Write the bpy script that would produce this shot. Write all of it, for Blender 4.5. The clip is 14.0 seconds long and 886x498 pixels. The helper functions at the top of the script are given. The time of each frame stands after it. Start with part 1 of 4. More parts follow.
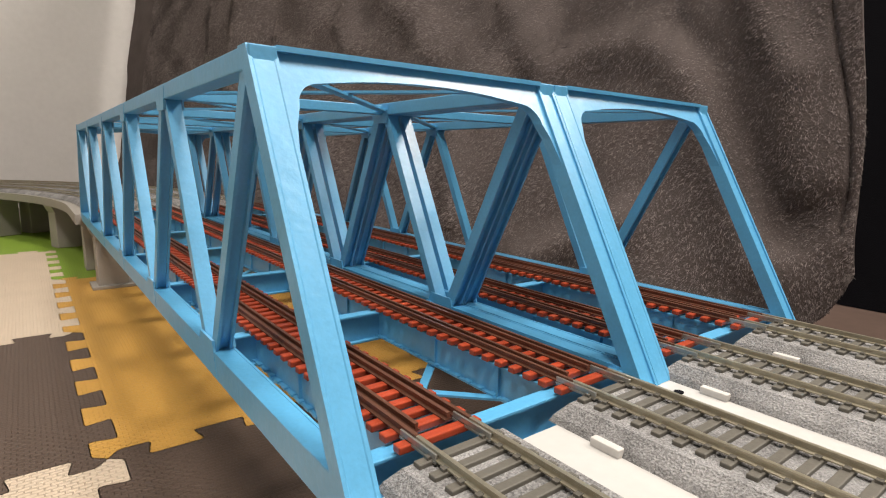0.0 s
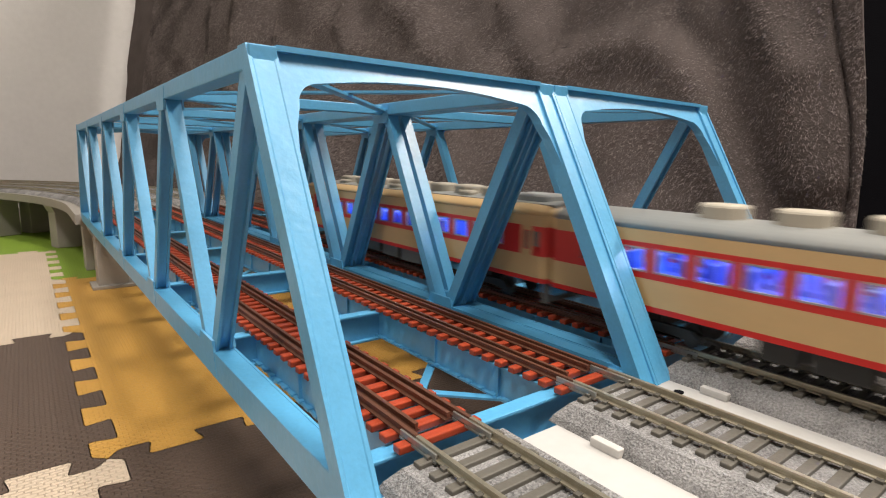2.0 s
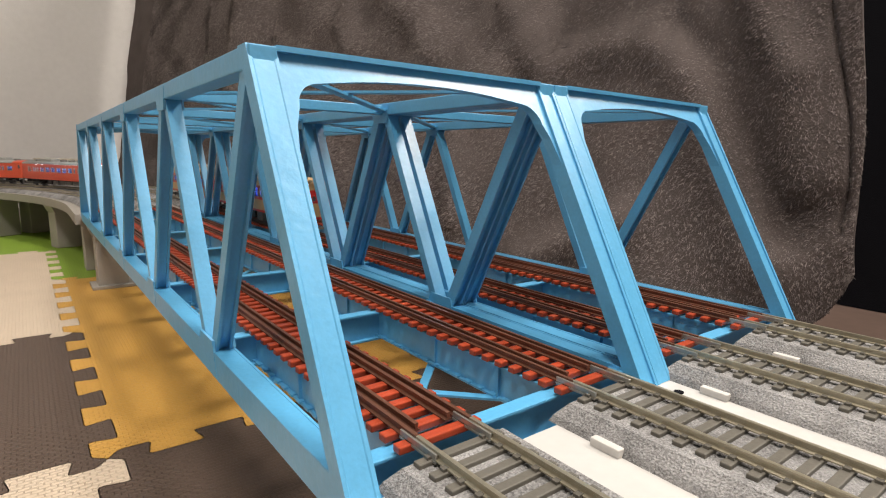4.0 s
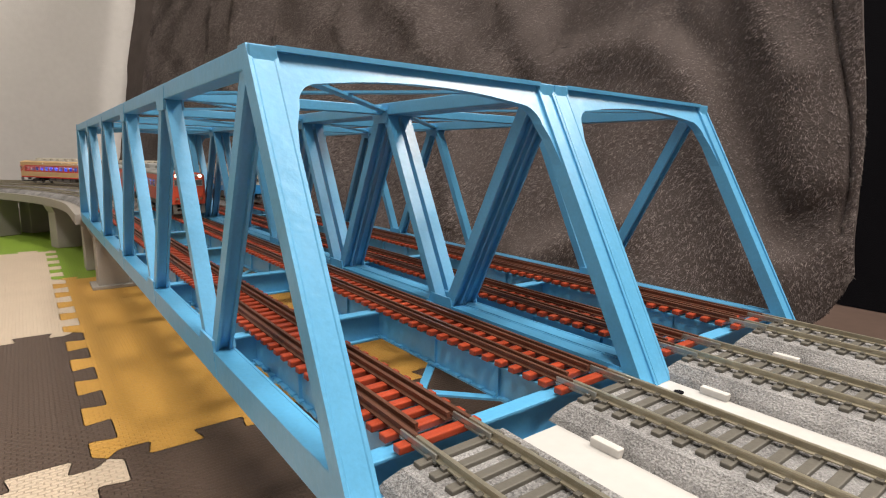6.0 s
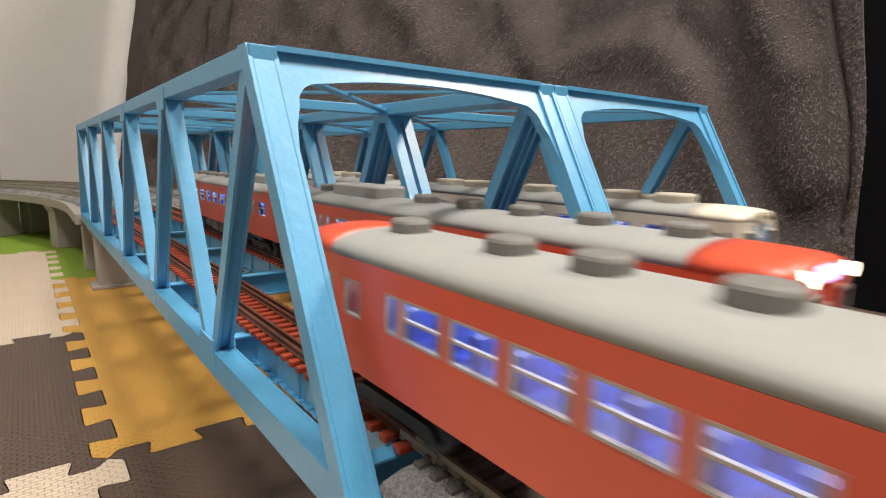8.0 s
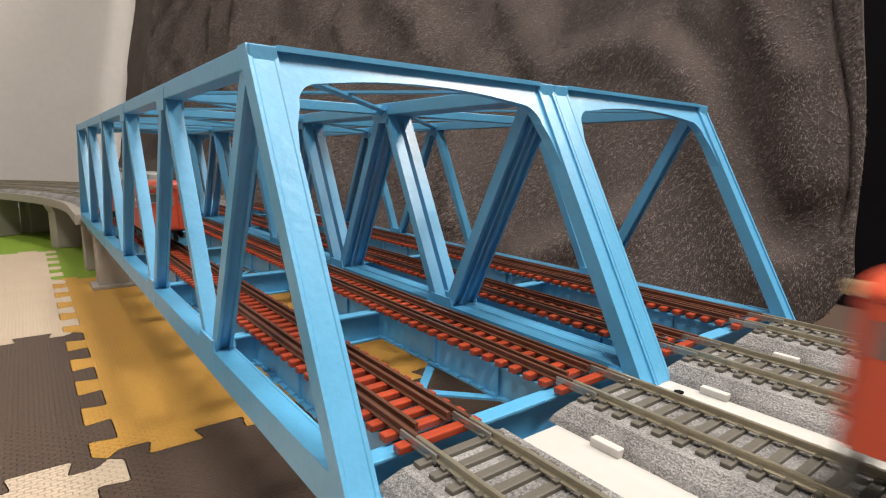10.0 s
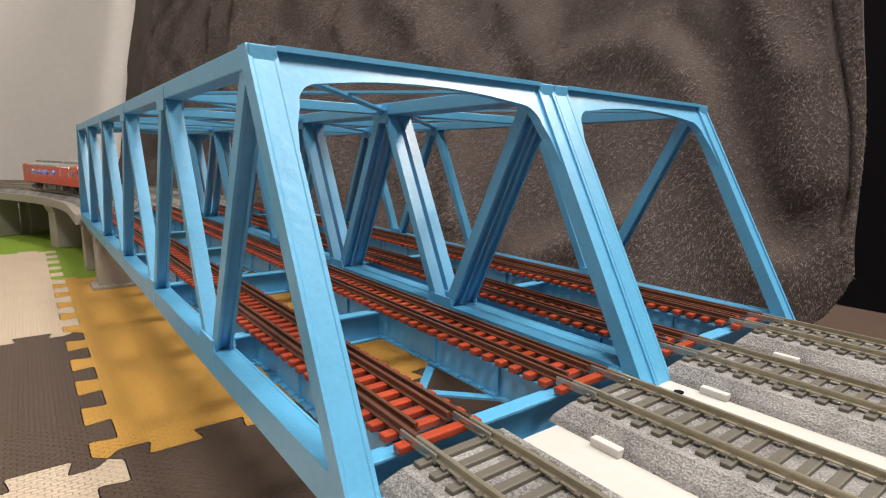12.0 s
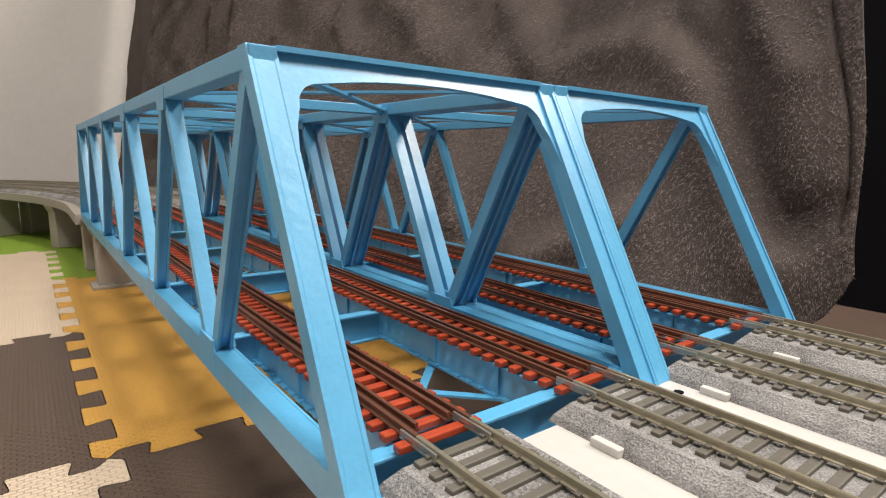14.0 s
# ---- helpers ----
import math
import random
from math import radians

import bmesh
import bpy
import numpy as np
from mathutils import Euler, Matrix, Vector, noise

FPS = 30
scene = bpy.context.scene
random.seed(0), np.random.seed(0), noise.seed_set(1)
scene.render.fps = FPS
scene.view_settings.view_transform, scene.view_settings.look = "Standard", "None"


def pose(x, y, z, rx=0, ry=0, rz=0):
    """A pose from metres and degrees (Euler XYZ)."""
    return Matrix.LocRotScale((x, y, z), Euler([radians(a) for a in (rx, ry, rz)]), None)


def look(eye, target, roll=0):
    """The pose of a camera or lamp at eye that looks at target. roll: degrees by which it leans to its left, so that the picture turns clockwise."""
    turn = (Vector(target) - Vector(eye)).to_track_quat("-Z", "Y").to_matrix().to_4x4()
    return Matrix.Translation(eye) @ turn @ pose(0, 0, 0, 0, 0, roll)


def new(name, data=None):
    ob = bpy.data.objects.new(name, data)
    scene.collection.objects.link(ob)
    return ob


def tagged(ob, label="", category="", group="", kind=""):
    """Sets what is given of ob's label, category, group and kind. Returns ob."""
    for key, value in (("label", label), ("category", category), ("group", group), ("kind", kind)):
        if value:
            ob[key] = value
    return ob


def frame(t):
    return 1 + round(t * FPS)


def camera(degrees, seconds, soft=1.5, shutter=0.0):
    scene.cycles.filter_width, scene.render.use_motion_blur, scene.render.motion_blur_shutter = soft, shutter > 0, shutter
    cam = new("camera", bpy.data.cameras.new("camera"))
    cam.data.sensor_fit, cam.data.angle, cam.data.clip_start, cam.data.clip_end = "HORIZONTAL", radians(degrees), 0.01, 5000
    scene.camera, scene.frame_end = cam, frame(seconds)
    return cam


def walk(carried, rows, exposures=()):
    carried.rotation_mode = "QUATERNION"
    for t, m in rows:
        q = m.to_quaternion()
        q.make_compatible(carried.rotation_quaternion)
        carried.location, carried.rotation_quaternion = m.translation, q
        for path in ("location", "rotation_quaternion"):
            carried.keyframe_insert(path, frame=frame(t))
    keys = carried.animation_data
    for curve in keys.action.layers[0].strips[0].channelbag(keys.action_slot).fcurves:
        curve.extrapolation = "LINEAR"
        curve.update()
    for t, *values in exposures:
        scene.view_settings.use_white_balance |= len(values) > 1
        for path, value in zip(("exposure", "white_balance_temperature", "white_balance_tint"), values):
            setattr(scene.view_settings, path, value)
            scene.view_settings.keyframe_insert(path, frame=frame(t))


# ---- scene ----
# ---------------------------------------------------------------- camera
cam = camera(78.18, 14.0, soft=1.15, shutter=0.5)
EYE = (-0.0500, -0.1005, 0.1688)
AIM = (0.5484, 0.6836, 0.0038)
walk(cam, [(0.0, look(EYE, AIM, 0.95)), (14.0, look(EYE, AIM, 0.95))])

# ---------------------------------------------------------------- light
world = bpy.data.worlds.new("room_air")
scene.world = world
world.use_nodes = True
world.node_tree.nodes["Background"].inputs[0].default_value = (0.80, 0.90, 1.0, 1)
world.node_tree.nodes["Background"].inputs[1].default_value = 0.25


def lamp(name, x, y, z, sx, sy, watts, colour=(1, 0.922, 0.828)):
    data = bpy.data.lights.new(name, "AREA")
    data.shape, data.size, data.size_y, data.energy, data.color = "RECTANGLE", sx, sy, watts, colour
    ob = new(name, data)
    ob.matrix_world = pose(x, y, z)
    return ob


lamp("ceiling_lamp_light", 0.32, -0.35, 2.33, 0.50, 0.50, 53)
lamp("ceiling_lamp_light", -0.75, -0.55, 2.33, 0.50, 0.50, 42)
lamp("ceiling_lamp_light", 1.90, -0.95, 2.30, 0.60, 0.70, 78)
scene.view_settings.exposure = 0.0

# ---------------------------------------------------------------- materials


def mat(name, colour, rough=0.5, metal=0.0, var=0.12, scale=400.0, coarse=30.0, bump=0.0, bump_scale=None, spec=0.5, per_piece=0.0, clear=0.0):
    """Colour with two scales of variation and a fine relief."""
    m = bpy.data.materials.new(name)
    m.use_nodes = True
    nt = m.node_tree
    b = nt.nodes["Principled BSDF"]
    b.inputs["Roughness"].default_value = rough
    b.inputs["Metallic"].default_value = metal
    b.inputs["Specular IOR Level"].default_value = spec
    b.inputs["Coat Weight"].default_value = clear
    co = nt.nodes.new("ShaderNodeTexCoord")
    fine = nt.nodes.new("ShaderNodeTexNoise")
    fine.inputs["Scale"].default_value, fine.inputs["Detail"].default_value = scale, 4
    big = nt.nodes.new("ShaderNodeTexNoise")
    big.inputs["Scale"].default_value, big.inputs["Detail"].default_value = coarse, 3
    for n in (fine, big):
        nt.links.new(co.outputs["Object"], n.inputs["Vector"])
    add = nt.nodes.new("ShaderNodeMath")
    add.operation = "ADD"
    nt.links.new(fine.outputs["Fac"], add.inputs[0])
    nt.links.new(big.outputs["Fac"], add.inputs[1])
    rng = nt.nodes.new("ShaderNodeMapRange")
    rng.inputs["From Min"].default_value, rng.inputs["From Max"].default_value = 0.6, 1.4
    rng.inputs["To Min"].default_value, rng.inputs["To Max"].default_value = 1 - var, 1 + var
    nt.links.new(add.outputs[0], rng.inputs["Value"])
    value = rng.outputs[0]
    if per_piece:
        info = nt.nodes.new("ShaderNodeObjectInfo")
        r2 = nt.nodes.new("ShaderNodeMapRange")
        r2.inputs["To Min"].default_value, r2.inputs["To Max"].default_value = 1 - per_piece, 1 + per_piece
        nt.links.new(info.outputs["Random"], r2.inputs["Value"])
        mu = nt.nodes.new("ShaderNodeMath")
        mu.operation = "MULTIPLY"
        nt.links.new(value, mu.inputs[0])
        nt.links.new(r2.outputs[0], mu.inputs[1])
        value = mu.outputs[0]
    hsv = nt.nodes.new("ShaderNodeHueSaturation")
    hsv.inputs["Color"].default_value = (*colour, 1)
    nt.links.new(value, hsv.inputs["Value"])
    nt.links.new(hsv.outputs[0], b.inputs["Base Color"])
    if bump:
        bp = nt.nodes.new("ShaderNodeBump")
        bp.inputs["Strength"].default_value, bp.inputs["Distance"].default_value = 1.0, bump
        if bump_scale:
            n2 = nt.nodes.new("ShaderNodeTexNoise")
            n2.inputs["Scale"].default_value, n2.inputs["Detail"].default_value = bump_scale, 3
            nt.links.new(co.outputs["Object"], n2.inputs["Vector"])
            nt.links.new(n2.outputs["Fac"], bp.inputs["Height"])
        else:
            nt.links.new(fine.outputs["Fac"], bp.inputs["Height"])
        nt.links.new(bp.outputs[0], b.inputs["Normal"])
    return m


def glow(name, colour, strength):
    m = bpy.data.materials.new(name)
    m.use_nodes = True
    b = m.node_tree.nodes["Principled BSDF"]
    b.inputs["Base Color"].default_value = (*colour, 1)
    b.inputs["Emission Color"].default_value = (*colour, 1)
    b.inputs["Emission Strength"].default_value = strength
    return m


BLUE = mat("light_blue_paint", (0.085, 0.345, 0.60), 0.38, 0, 0.10, 700, 60, 0.00018, 260, 0.95)
SLEEPER_RED = mat("red_brown_plastic", (0.33, 0.050, 0.021), 0.30, 0, 0.15, 900, 60, 0.0001, None, 0.4, 0.12)
RAIL_BROWN = mat("brown_rail", (0.12, 0.05, 0.03), 0.42, 0.2, 0.2, 700, 50)
RAIL_NICKEL = mat("nickel_rail", (0.42, 0.38, 0.29), 0.38, 0.75, 0.15, 700, 50)
SLEEPER_GREY = mat("grey_plastic_sleeper", (0.105, 0.097, 0.082), 0.5, 0, 0.15, 900, 60, 0.0001)
BALLAST = mat("grey_ballast", (0.255, 0.25, 0.25), 0.9, 0, 0.75, 1500, 60, 0.0011, 1500, 0.2)
STEEL_DULL = mat("dull_steel", (0.40, 0.39, 0.36), 0.35, 0.7, 0.2, 700, 80)
CLIP = mat("pale_grey_plastic", (0.52, 0.50, 0.48), 0.5)
BOARD_WHITE = mat("white_board", (0.49, 0.48, 0.465), 0.4, 0, 0.05, 300, 20)
CONCRETE = mat("grey_concrete_plastic", (0.33, 0.305, 0.275), 0.65, 0, 0.06, 500, 30)
CONCRETE_DARK = mat("dark_grey_plastic", (0.18, 0.17, 0.16), 0.65, 0, 0.06, 500, 30)
# Unseen walls and ceiling: tone kept down to limit light bounced into the shade
ROOM = mat("unseen_room_dimmed", (0.54, 0.52, 0.50), 0.85, 0, 0.05, 60, 7)
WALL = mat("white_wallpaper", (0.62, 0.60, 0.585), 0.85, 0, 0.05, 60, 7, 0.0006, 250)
FLOORWOOD = mat("brown_floor", (0.12, 0.08, 0.065), 0.5, 0, 0.15, 80, 12)
BLACK = mat("black_cloth", (0.003, 0.003, 0.005), 0.9, 0, 0.2, 300, 15, 0.0004, 900, 0.15)
BLANKET = mat("brown_grey_fleece", (0.105, 0.087, 0.083), 0.95, 0, 0.30, 500, 14, 0.0006, 700, 0.1)


def mat_fleece(name, colour):
    """Fleece whose strands differ in shade one by one."""
    m = mat(name, colour, 0.9, 0, 0.22, 160, 14, 0, None, 0.15)
    nt = m.node_tree
    hsv = next(n for n in nt.nodes if n.type == "HUE_SAT")
    old = hsv.inputs["Value"].links[0].from_socket
    geo, r, mu = nt.nodes.new("ShaderNodeNewGeometry"), nt.nodes.new("ShaderNodeMapRange"), nt.nodes.new("ShaderNodeMath")
    r.inputs["To Min"].default_value, r.inputs["To Max"].default_value = 0.62, 1.38
    mu.operation = "MULTIPLY"
    nt.links.new(geo.outputs["Random Per Island"], r.inputs["Value"])
    nt.links.new(old, mu.inputs[0])
    nt.links.new(r.outputs[0], mu.inputs[1])
    nt.links.new(mu.outputs[0], hsv.inputs["Value"])
    return m


FLEECE = mat_fleece("brown_grey_fleece_strands", (0.168, 0.141, 0.136))


def mat_eva(name, colour):
    """Foam with an embossed basket weave of small raised bricks."""
    m = mat(name, colour, 0.55, 0, 0.07, 300, 18, 0.0008, 330, 0.4)
    nt = m.node_tree
    bump = next(n for n in nt.nodes if n.type == "BUMP")
    co = next(n for n in nt.nodes if n.type == "TEX_COORD")
    weave = nt.nodes.new("ShaderNodeTexBrick")
    for key, value in (("Scale", 100.0), ("Brick Width", 0.56), ("Row Height", 0.30), ("Mortar Size", 0.05), ("Mortar Smooth", 1.0)):
        weave.inputs[key].default_value = value
    flip = nt.nodes.new("ShaderNodeMath")
    flip.operation, flip.inputs[0].default_value = "SUBTRACT", 1.0
    nt.links.new(co.outputs["Object"], weave.inputs["Vector"])
    nt.links.new(weave.outputs["Fac"], flip.inputs[1])
    nt.links.new(flip.outputs[0], bump.inputs["Height"])
    bump.inputs["Distance"].default_value = 0.00055
    return m


EVA_ORANGE = mat_eva("orange_foam", (0.64, 0.35, 0.075))
EVA_BROWN = mat_eva("dark_brown_foam", (0.10, 0.068, 0.052))
EVA_CREAM = mat_eva("cream_foam", (0.64, 0.52, 0.40))
EVA_GREEN = mat_eva("green_foam", (0.24, 0.38, 0.04))

# ---------------------------------------------------------------- mesh helpers


def part(name, bm, material, parent=None, label="", smooth=False):
    me = bpy.data.meshes.new(name)
    bmesh.ops.recalc_face_normals(bm, faces=bm.faces)
    bm.to_mesh(me)
    bm.free()
    me.materials.append(material)
    if smooth:
        for f in me.polygons:
            f.use_smooth = True
    ob = new(name, me)
    ob.parent = parent
    if label:
        ob["label"] = label
    return ob


def share(name, me, parent, m):
    """One more object on a mesh that others use too."""
    ob = new(name, me)
    ob.parent = parent
    ob.matrix_basis = m
    return ob


def thing(name, label, category, group="", kind="", at=(0, 0, 0)):
    ob = new(name)
    ob.location = at
    ob.empty_display_size = 0.01
    return tagged(ob, label, category, group, kind)


def box(bm, x0, x1, y0, y1, z0, z1, bevel=0.0):
    vs = [bm.verts.new((x, y, z)) for x in (x0, x1) for y in (y0, y1) for z in (z0, z1)]
    fs = [bm.faces.new([vs[i] for i in q]) for q in ((0, 1, 3, 2), (4, 6, 7, 5), (0, 4, 5, 1), (2, 3, 7, 6), (0, 2, 6, 4), (1, 5, 7, 3))]
    if bevel:
        es = list({e for f in fs for e in f.edges})
        bmesh.ops.bevel(bm, geom=es, offset=bevel, segments=2, profile=0.5, affect="EDGES")


def prism(bm, outline, lo, hi, axis="x"):
    """Extrude a closed outline of pairs along an axis from lo to hi."""
    def p(a, b, c):
        return {"x": (c, a, b), "y": (a, c, b), "z": (a, b, c)}[axis]
    n = len(outline)
    v0 = [bm.verts.new(p(a, b, lo)) for a, b in outline]
    v1 = [bm.verts.new(p(a, b, hi)) for a, b in outline]
    bm.faces.new(v0), bm.faces.new(v1[::-1])
    for i in range(n):
        bm.faces.new((v0[i], v0[(i + 1) % n], v1[(i + 1) % n], v1[i]))


def bar(bm, a, b, side, thick, width, z_shift=0.0):
    """A rectangular bar from a to b; width along the unit vector side, thick across it."""
    a, b, side = Vector(a), Vector(b), Vector(side)
    up = (b - a).normalized().cross(side).normalized()
    c = [s * side * width / 2 + u * up * thick / 2 for s, u in ((-1, -1), (1, -1), (1, 1), (-1, 1))]
    v0, v1 = [bm.verts.new(a + k) for k in c], [bm.verts.new(b + k) for k in c]
    bm.faces.new(v0), bm.faces.new(v1[::-1])
    for i in range(4):
        bm.faces.new((v0[i], v0[(i + 1) % 4], v1[(i + 1) % 4], v1[i]))


def h_outline(w, d, flange, web):
    """An H: flanges at both ends of its width w, d deep, joined by a web."""
    a, b, c = w / 2, w / 2 - flange, web / 2
    return [(-a, -d / 2), (-b, -d / 2), (-b, -c), (b, -c), (b, -d / 2), (a, -d / 2), (a, d / 2), (b, d / 2), (b, c), (-b, c), (-b, d / 2), (-a, d / 2)]


def loft(bm, ring0, ring1):
    v0, v1 = [bm.verts.new(p) for p in ring0], [bm.verts.new(p) for p in ring1]
    n = len(v0)
    bm.faces.new(v0), bm.faces.new(v1[::-1])
    for i in range(n):
        bm.faces.new((v0[i], v0[(i + 1) % n], v1[(i + 1) % n], v1[i]))


def h_bar(bm, a, b, side, w, d, flange, web):
    a, b, side = Vector(a), Vector(b), Vector(side)
    up = (b - a).normalized().cross(side).normalized()
    o = h_outline(w, d, flange, web)
    loft(bm, [a + side * p + up * q for p, q in o], [b + side * p + up * q for p, q in o])


# ---------------------------------------------------------------- plan
ZB = 0.095            # foot of the bridges
ZR = 0.0987           # top of the rails
W = 0.1245            # width of one bridge
X0 = 0.0012           # outer side of the first bridge
PANEL = 0.1205        # one panel of the truss
LONG = 6 * PANEL
HIGH = 0.104          # top of the truss over its foot
TRACKS = (0.0330, 0.0943, 0.1548, 0.2132)   # middle of the four tracks
GAUGE = 0.0165
CX, CY = -0.83, 0.86  # middle of the far curve

# ---------------------------------------------------------------- room
bm = bmesh.new()
box(bm, -2.3, 2.2, -3.2, 2.3, -0.10, -0.012)
tagged(part("floor", bm, FLOORWOOD), "brown wooden floor of the room", "floor", kind="structure")
bm = bmesh.new()
box(bm, -2.3, 2.2, 2.1, 2.2, -0.012, 2.4)
tagged(part("wall_north", bm, WALL), "plain off-white papered wall", "wall", kind="structure")
# The walls and ceiling below are unseen, added to close the room
bm = bmesh.new()
box(bm, -2.3, 2.2, -3.2, -3.1, -0.012, 2.4)
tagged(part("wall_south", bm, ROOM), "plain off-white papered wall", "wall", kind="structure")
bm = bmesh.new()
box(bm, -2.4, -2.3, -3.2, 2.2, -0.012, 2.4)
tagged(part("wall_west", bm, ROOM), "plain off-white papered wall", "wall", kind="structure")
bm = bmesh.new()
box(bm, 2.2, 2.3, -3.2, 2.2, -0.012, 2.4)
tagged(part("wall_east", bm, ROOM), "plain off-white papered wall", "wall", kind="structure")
bm = bmesh.new()
box(bm, -2.4, 2.3, -3.2, 2.2, 2.4, 2.5)
tagged(part("ceiling", bm, ROOM), "plain white ceiling", "ceiling", kind="structure")


# ---------------------------------------------------------------- foam mats
PITCH = 0.270
MX, MY = -0.027, 0.235
TOOTH = PITCH / 5


def toothed(phase):
    """A toothed edge as (along, across) pairs: dovetails reach to both sides of its middle line in turn."""
    h, half = 0.0074, 0.0150
    out = []
    k = -1
    while phase + k * TOOTH / 2 < PITCH + TOOTH:
        c = phase + k * TOOTH / 2
        off = h if k % 2 == 0 else -h
        a, b = c - half, c + half
        if b > 0.010 and a < PITCH - 0.010:
            out += [(max(a, 0.006), off), (min(b, PITCH - 0.006), off)]
        k += 1
    return [(0.0, 0.0)] + out


def edge_across(i, j):
    """The lower edge of tile (i, j), from its low-x corner on."""
    ph = 0.0230 if i < 0 else 0.0075
    return [(MX + i * PITCH + s, MY + j * PITCH + d) for s, d in toothed(ph)]


def edge_along(i, j):
    """The low-x edge of tile (i, j), from its low-y corner on."""
    return [(MX + i * PITCH + d, MY + j * PITCH + s) for s, d in toothed(0.038)]


def foam_tile(i, j, material, label):
    """A tile at column i, row j, that shares its toothed edges with its neighbours."""
    corner = (MX + (i + 1) * PITCH, MY + (j + 1) * PITCH)
    pts = edge_across(i, j) + edge_along(i + 1, j) + [corner] + edge_across(i, j + 1)[:0:-1] + [edge_across(i, j + 1)[0]] + edge_along(i, j)[:0:-1]
    bm = bmesh.new()
    prism(bm, pts, -0.010, 0.0, "z")
    upright = [e for e in bm.edges if abs(e.verts[0].co.z - e.verts[1].co.z) > 0.005]
    bmesh.ops.bevel(bm, geom=upright, offset=0.0021, segments=2, profile=0.5, affect="EDGES", clamp_overlap=True)
    rim = [e for e in bm.edges if all(v.co.z > -0.001 for v in e.verts)]
    bmesh.ops.bevel(bm, geom=rim, offset=0.0003, segments=1, profile=0.5, affect="EDGES")
    return tagged(part("foam_tile", bm, material), label, "foam mat", "interlocking foam tiles")


for i in range(-3, 2):
    for j in range(-3, 5):
        if i >= 1:
            m, c = EVA_BROWN, "dark brown"
        elif i == 0:
            m, c = {0: (EVA_ORANGE, "orange"), 1: (EVA_ORANGE, "orange"), 2: (EVA_GREEN, "green"), 3: (EVA_GREEN, "green"), 4: (EVA_GREEN, "green")}.get(j, (EVA_BROWN, "dark brown"))
        else:
            m, c = {0: (EVA_BROWN, "dark brown"), 1: (EVA_CREAM, "cream"), 2: (EVA_CREAM, "cream"), -1: (EVA_CREAM, "cream"), 3: (EVA_GREEN, "green"), 4: (EVA_GREEN, "green")}.get(j, (EVA_BROWN, "dark brown"))
        foam_tile(i, j, m, c + " interlocking foam floor tile with jigsaw teeth")

# ---------------------------------------------------------------- blanket and dark cloth


RIDGES = [  # folds of the blanket: height and width in metres, then the line (along, up) that each follows
    (0.010, 0.022, (0.32, 0.262), (0.255, 0.279), (0.205, 0.277), (0.166, 0.259), (0.142, 0.236), (0.130, 0.210), (0.111, 0.167), (0.090, 0.123), (0.079, 0.095)),
    (-0.008, 0.014, (0.165, 0.285), (0.118, 0.240), (0.105, 0.205), (0.088, 0.160), (0.066, 0.120)),
    (-0.003, 0.012, (0.070, 0.125), (0.037, 0.140)),
    (0.015, 0.020, (0.286, 0.066), (0.242, 0.090), (0.187, 0.117)),
    (0.016, 0.030, (0.75, 0.45), (0.64, 0.392), (0.549, 0.317)),
    (0.014, 0.026, (0.86, 0.42), (0.796, 0.36)),
    (0.015, 0.022, (0.42, 0.36), (0.386, 0.323), (0.348, 0.282)),
    (-0.005, 0.020, (0.36, 0.36), (0.30, 0.30), (0.22, 0.30)),
    (-0.005, 0.022, (0.50, 0.36), (0.44, 0.30)),
    (0.012, 0.016, (0.105, 0.32), (0.090, 0.272), (0.070, 0.235)),
    (0.010, 0.020, (0.068, 0.206), (0.052, 0.16)),
    (0.012, 0.020, (0.44, 0.20), (0.40, 0.10)),
    (-0.030, 0.024, (1.150, 0.0), (1.150, 1.0)),
    (0.020, 0.030, (1.24, 0.0), (1.24, 1.0)),
    (-0.016, 0.04, (1.42, 0.0), (1.46, 1.0)),
    (-0.006, 0.0022, (0.0500, 0.36), (0.0437, 0.27), (0.0350, 0.20), (0.032, 0.155), (0.034, 0.12)),
]


def fold_height(y, z):
    h = 0.006 * noise.noise(Vector((y * 4.1 + 1.7, z * 4.2, 0.3))) + 0.0035 * noise.noise(Vector((y * 11 + z * 6, z * 6.0, 4.1))) + 0.0020 * noise.noise(Vector((y * 28, z * 22.0, 2.2)))
    for amp, width, *line in RIDGES:
        best = 9.0
        for (y0, z0), (y1, z1) in zip(line, line[1:]):
            dy, dz = y1 - y0, z1 - z0
            u = max(0.0, min(1.0, ((y - y0) * dy + (z - z0) * dz) / (dy * dy + dz * dz)))
            best = min(best, math.hypot(y - y0 - u * dy, z - z0 - u * dz))
        h += 0.85 * amp * math.exp(-(best / width) ** 2)
    return h


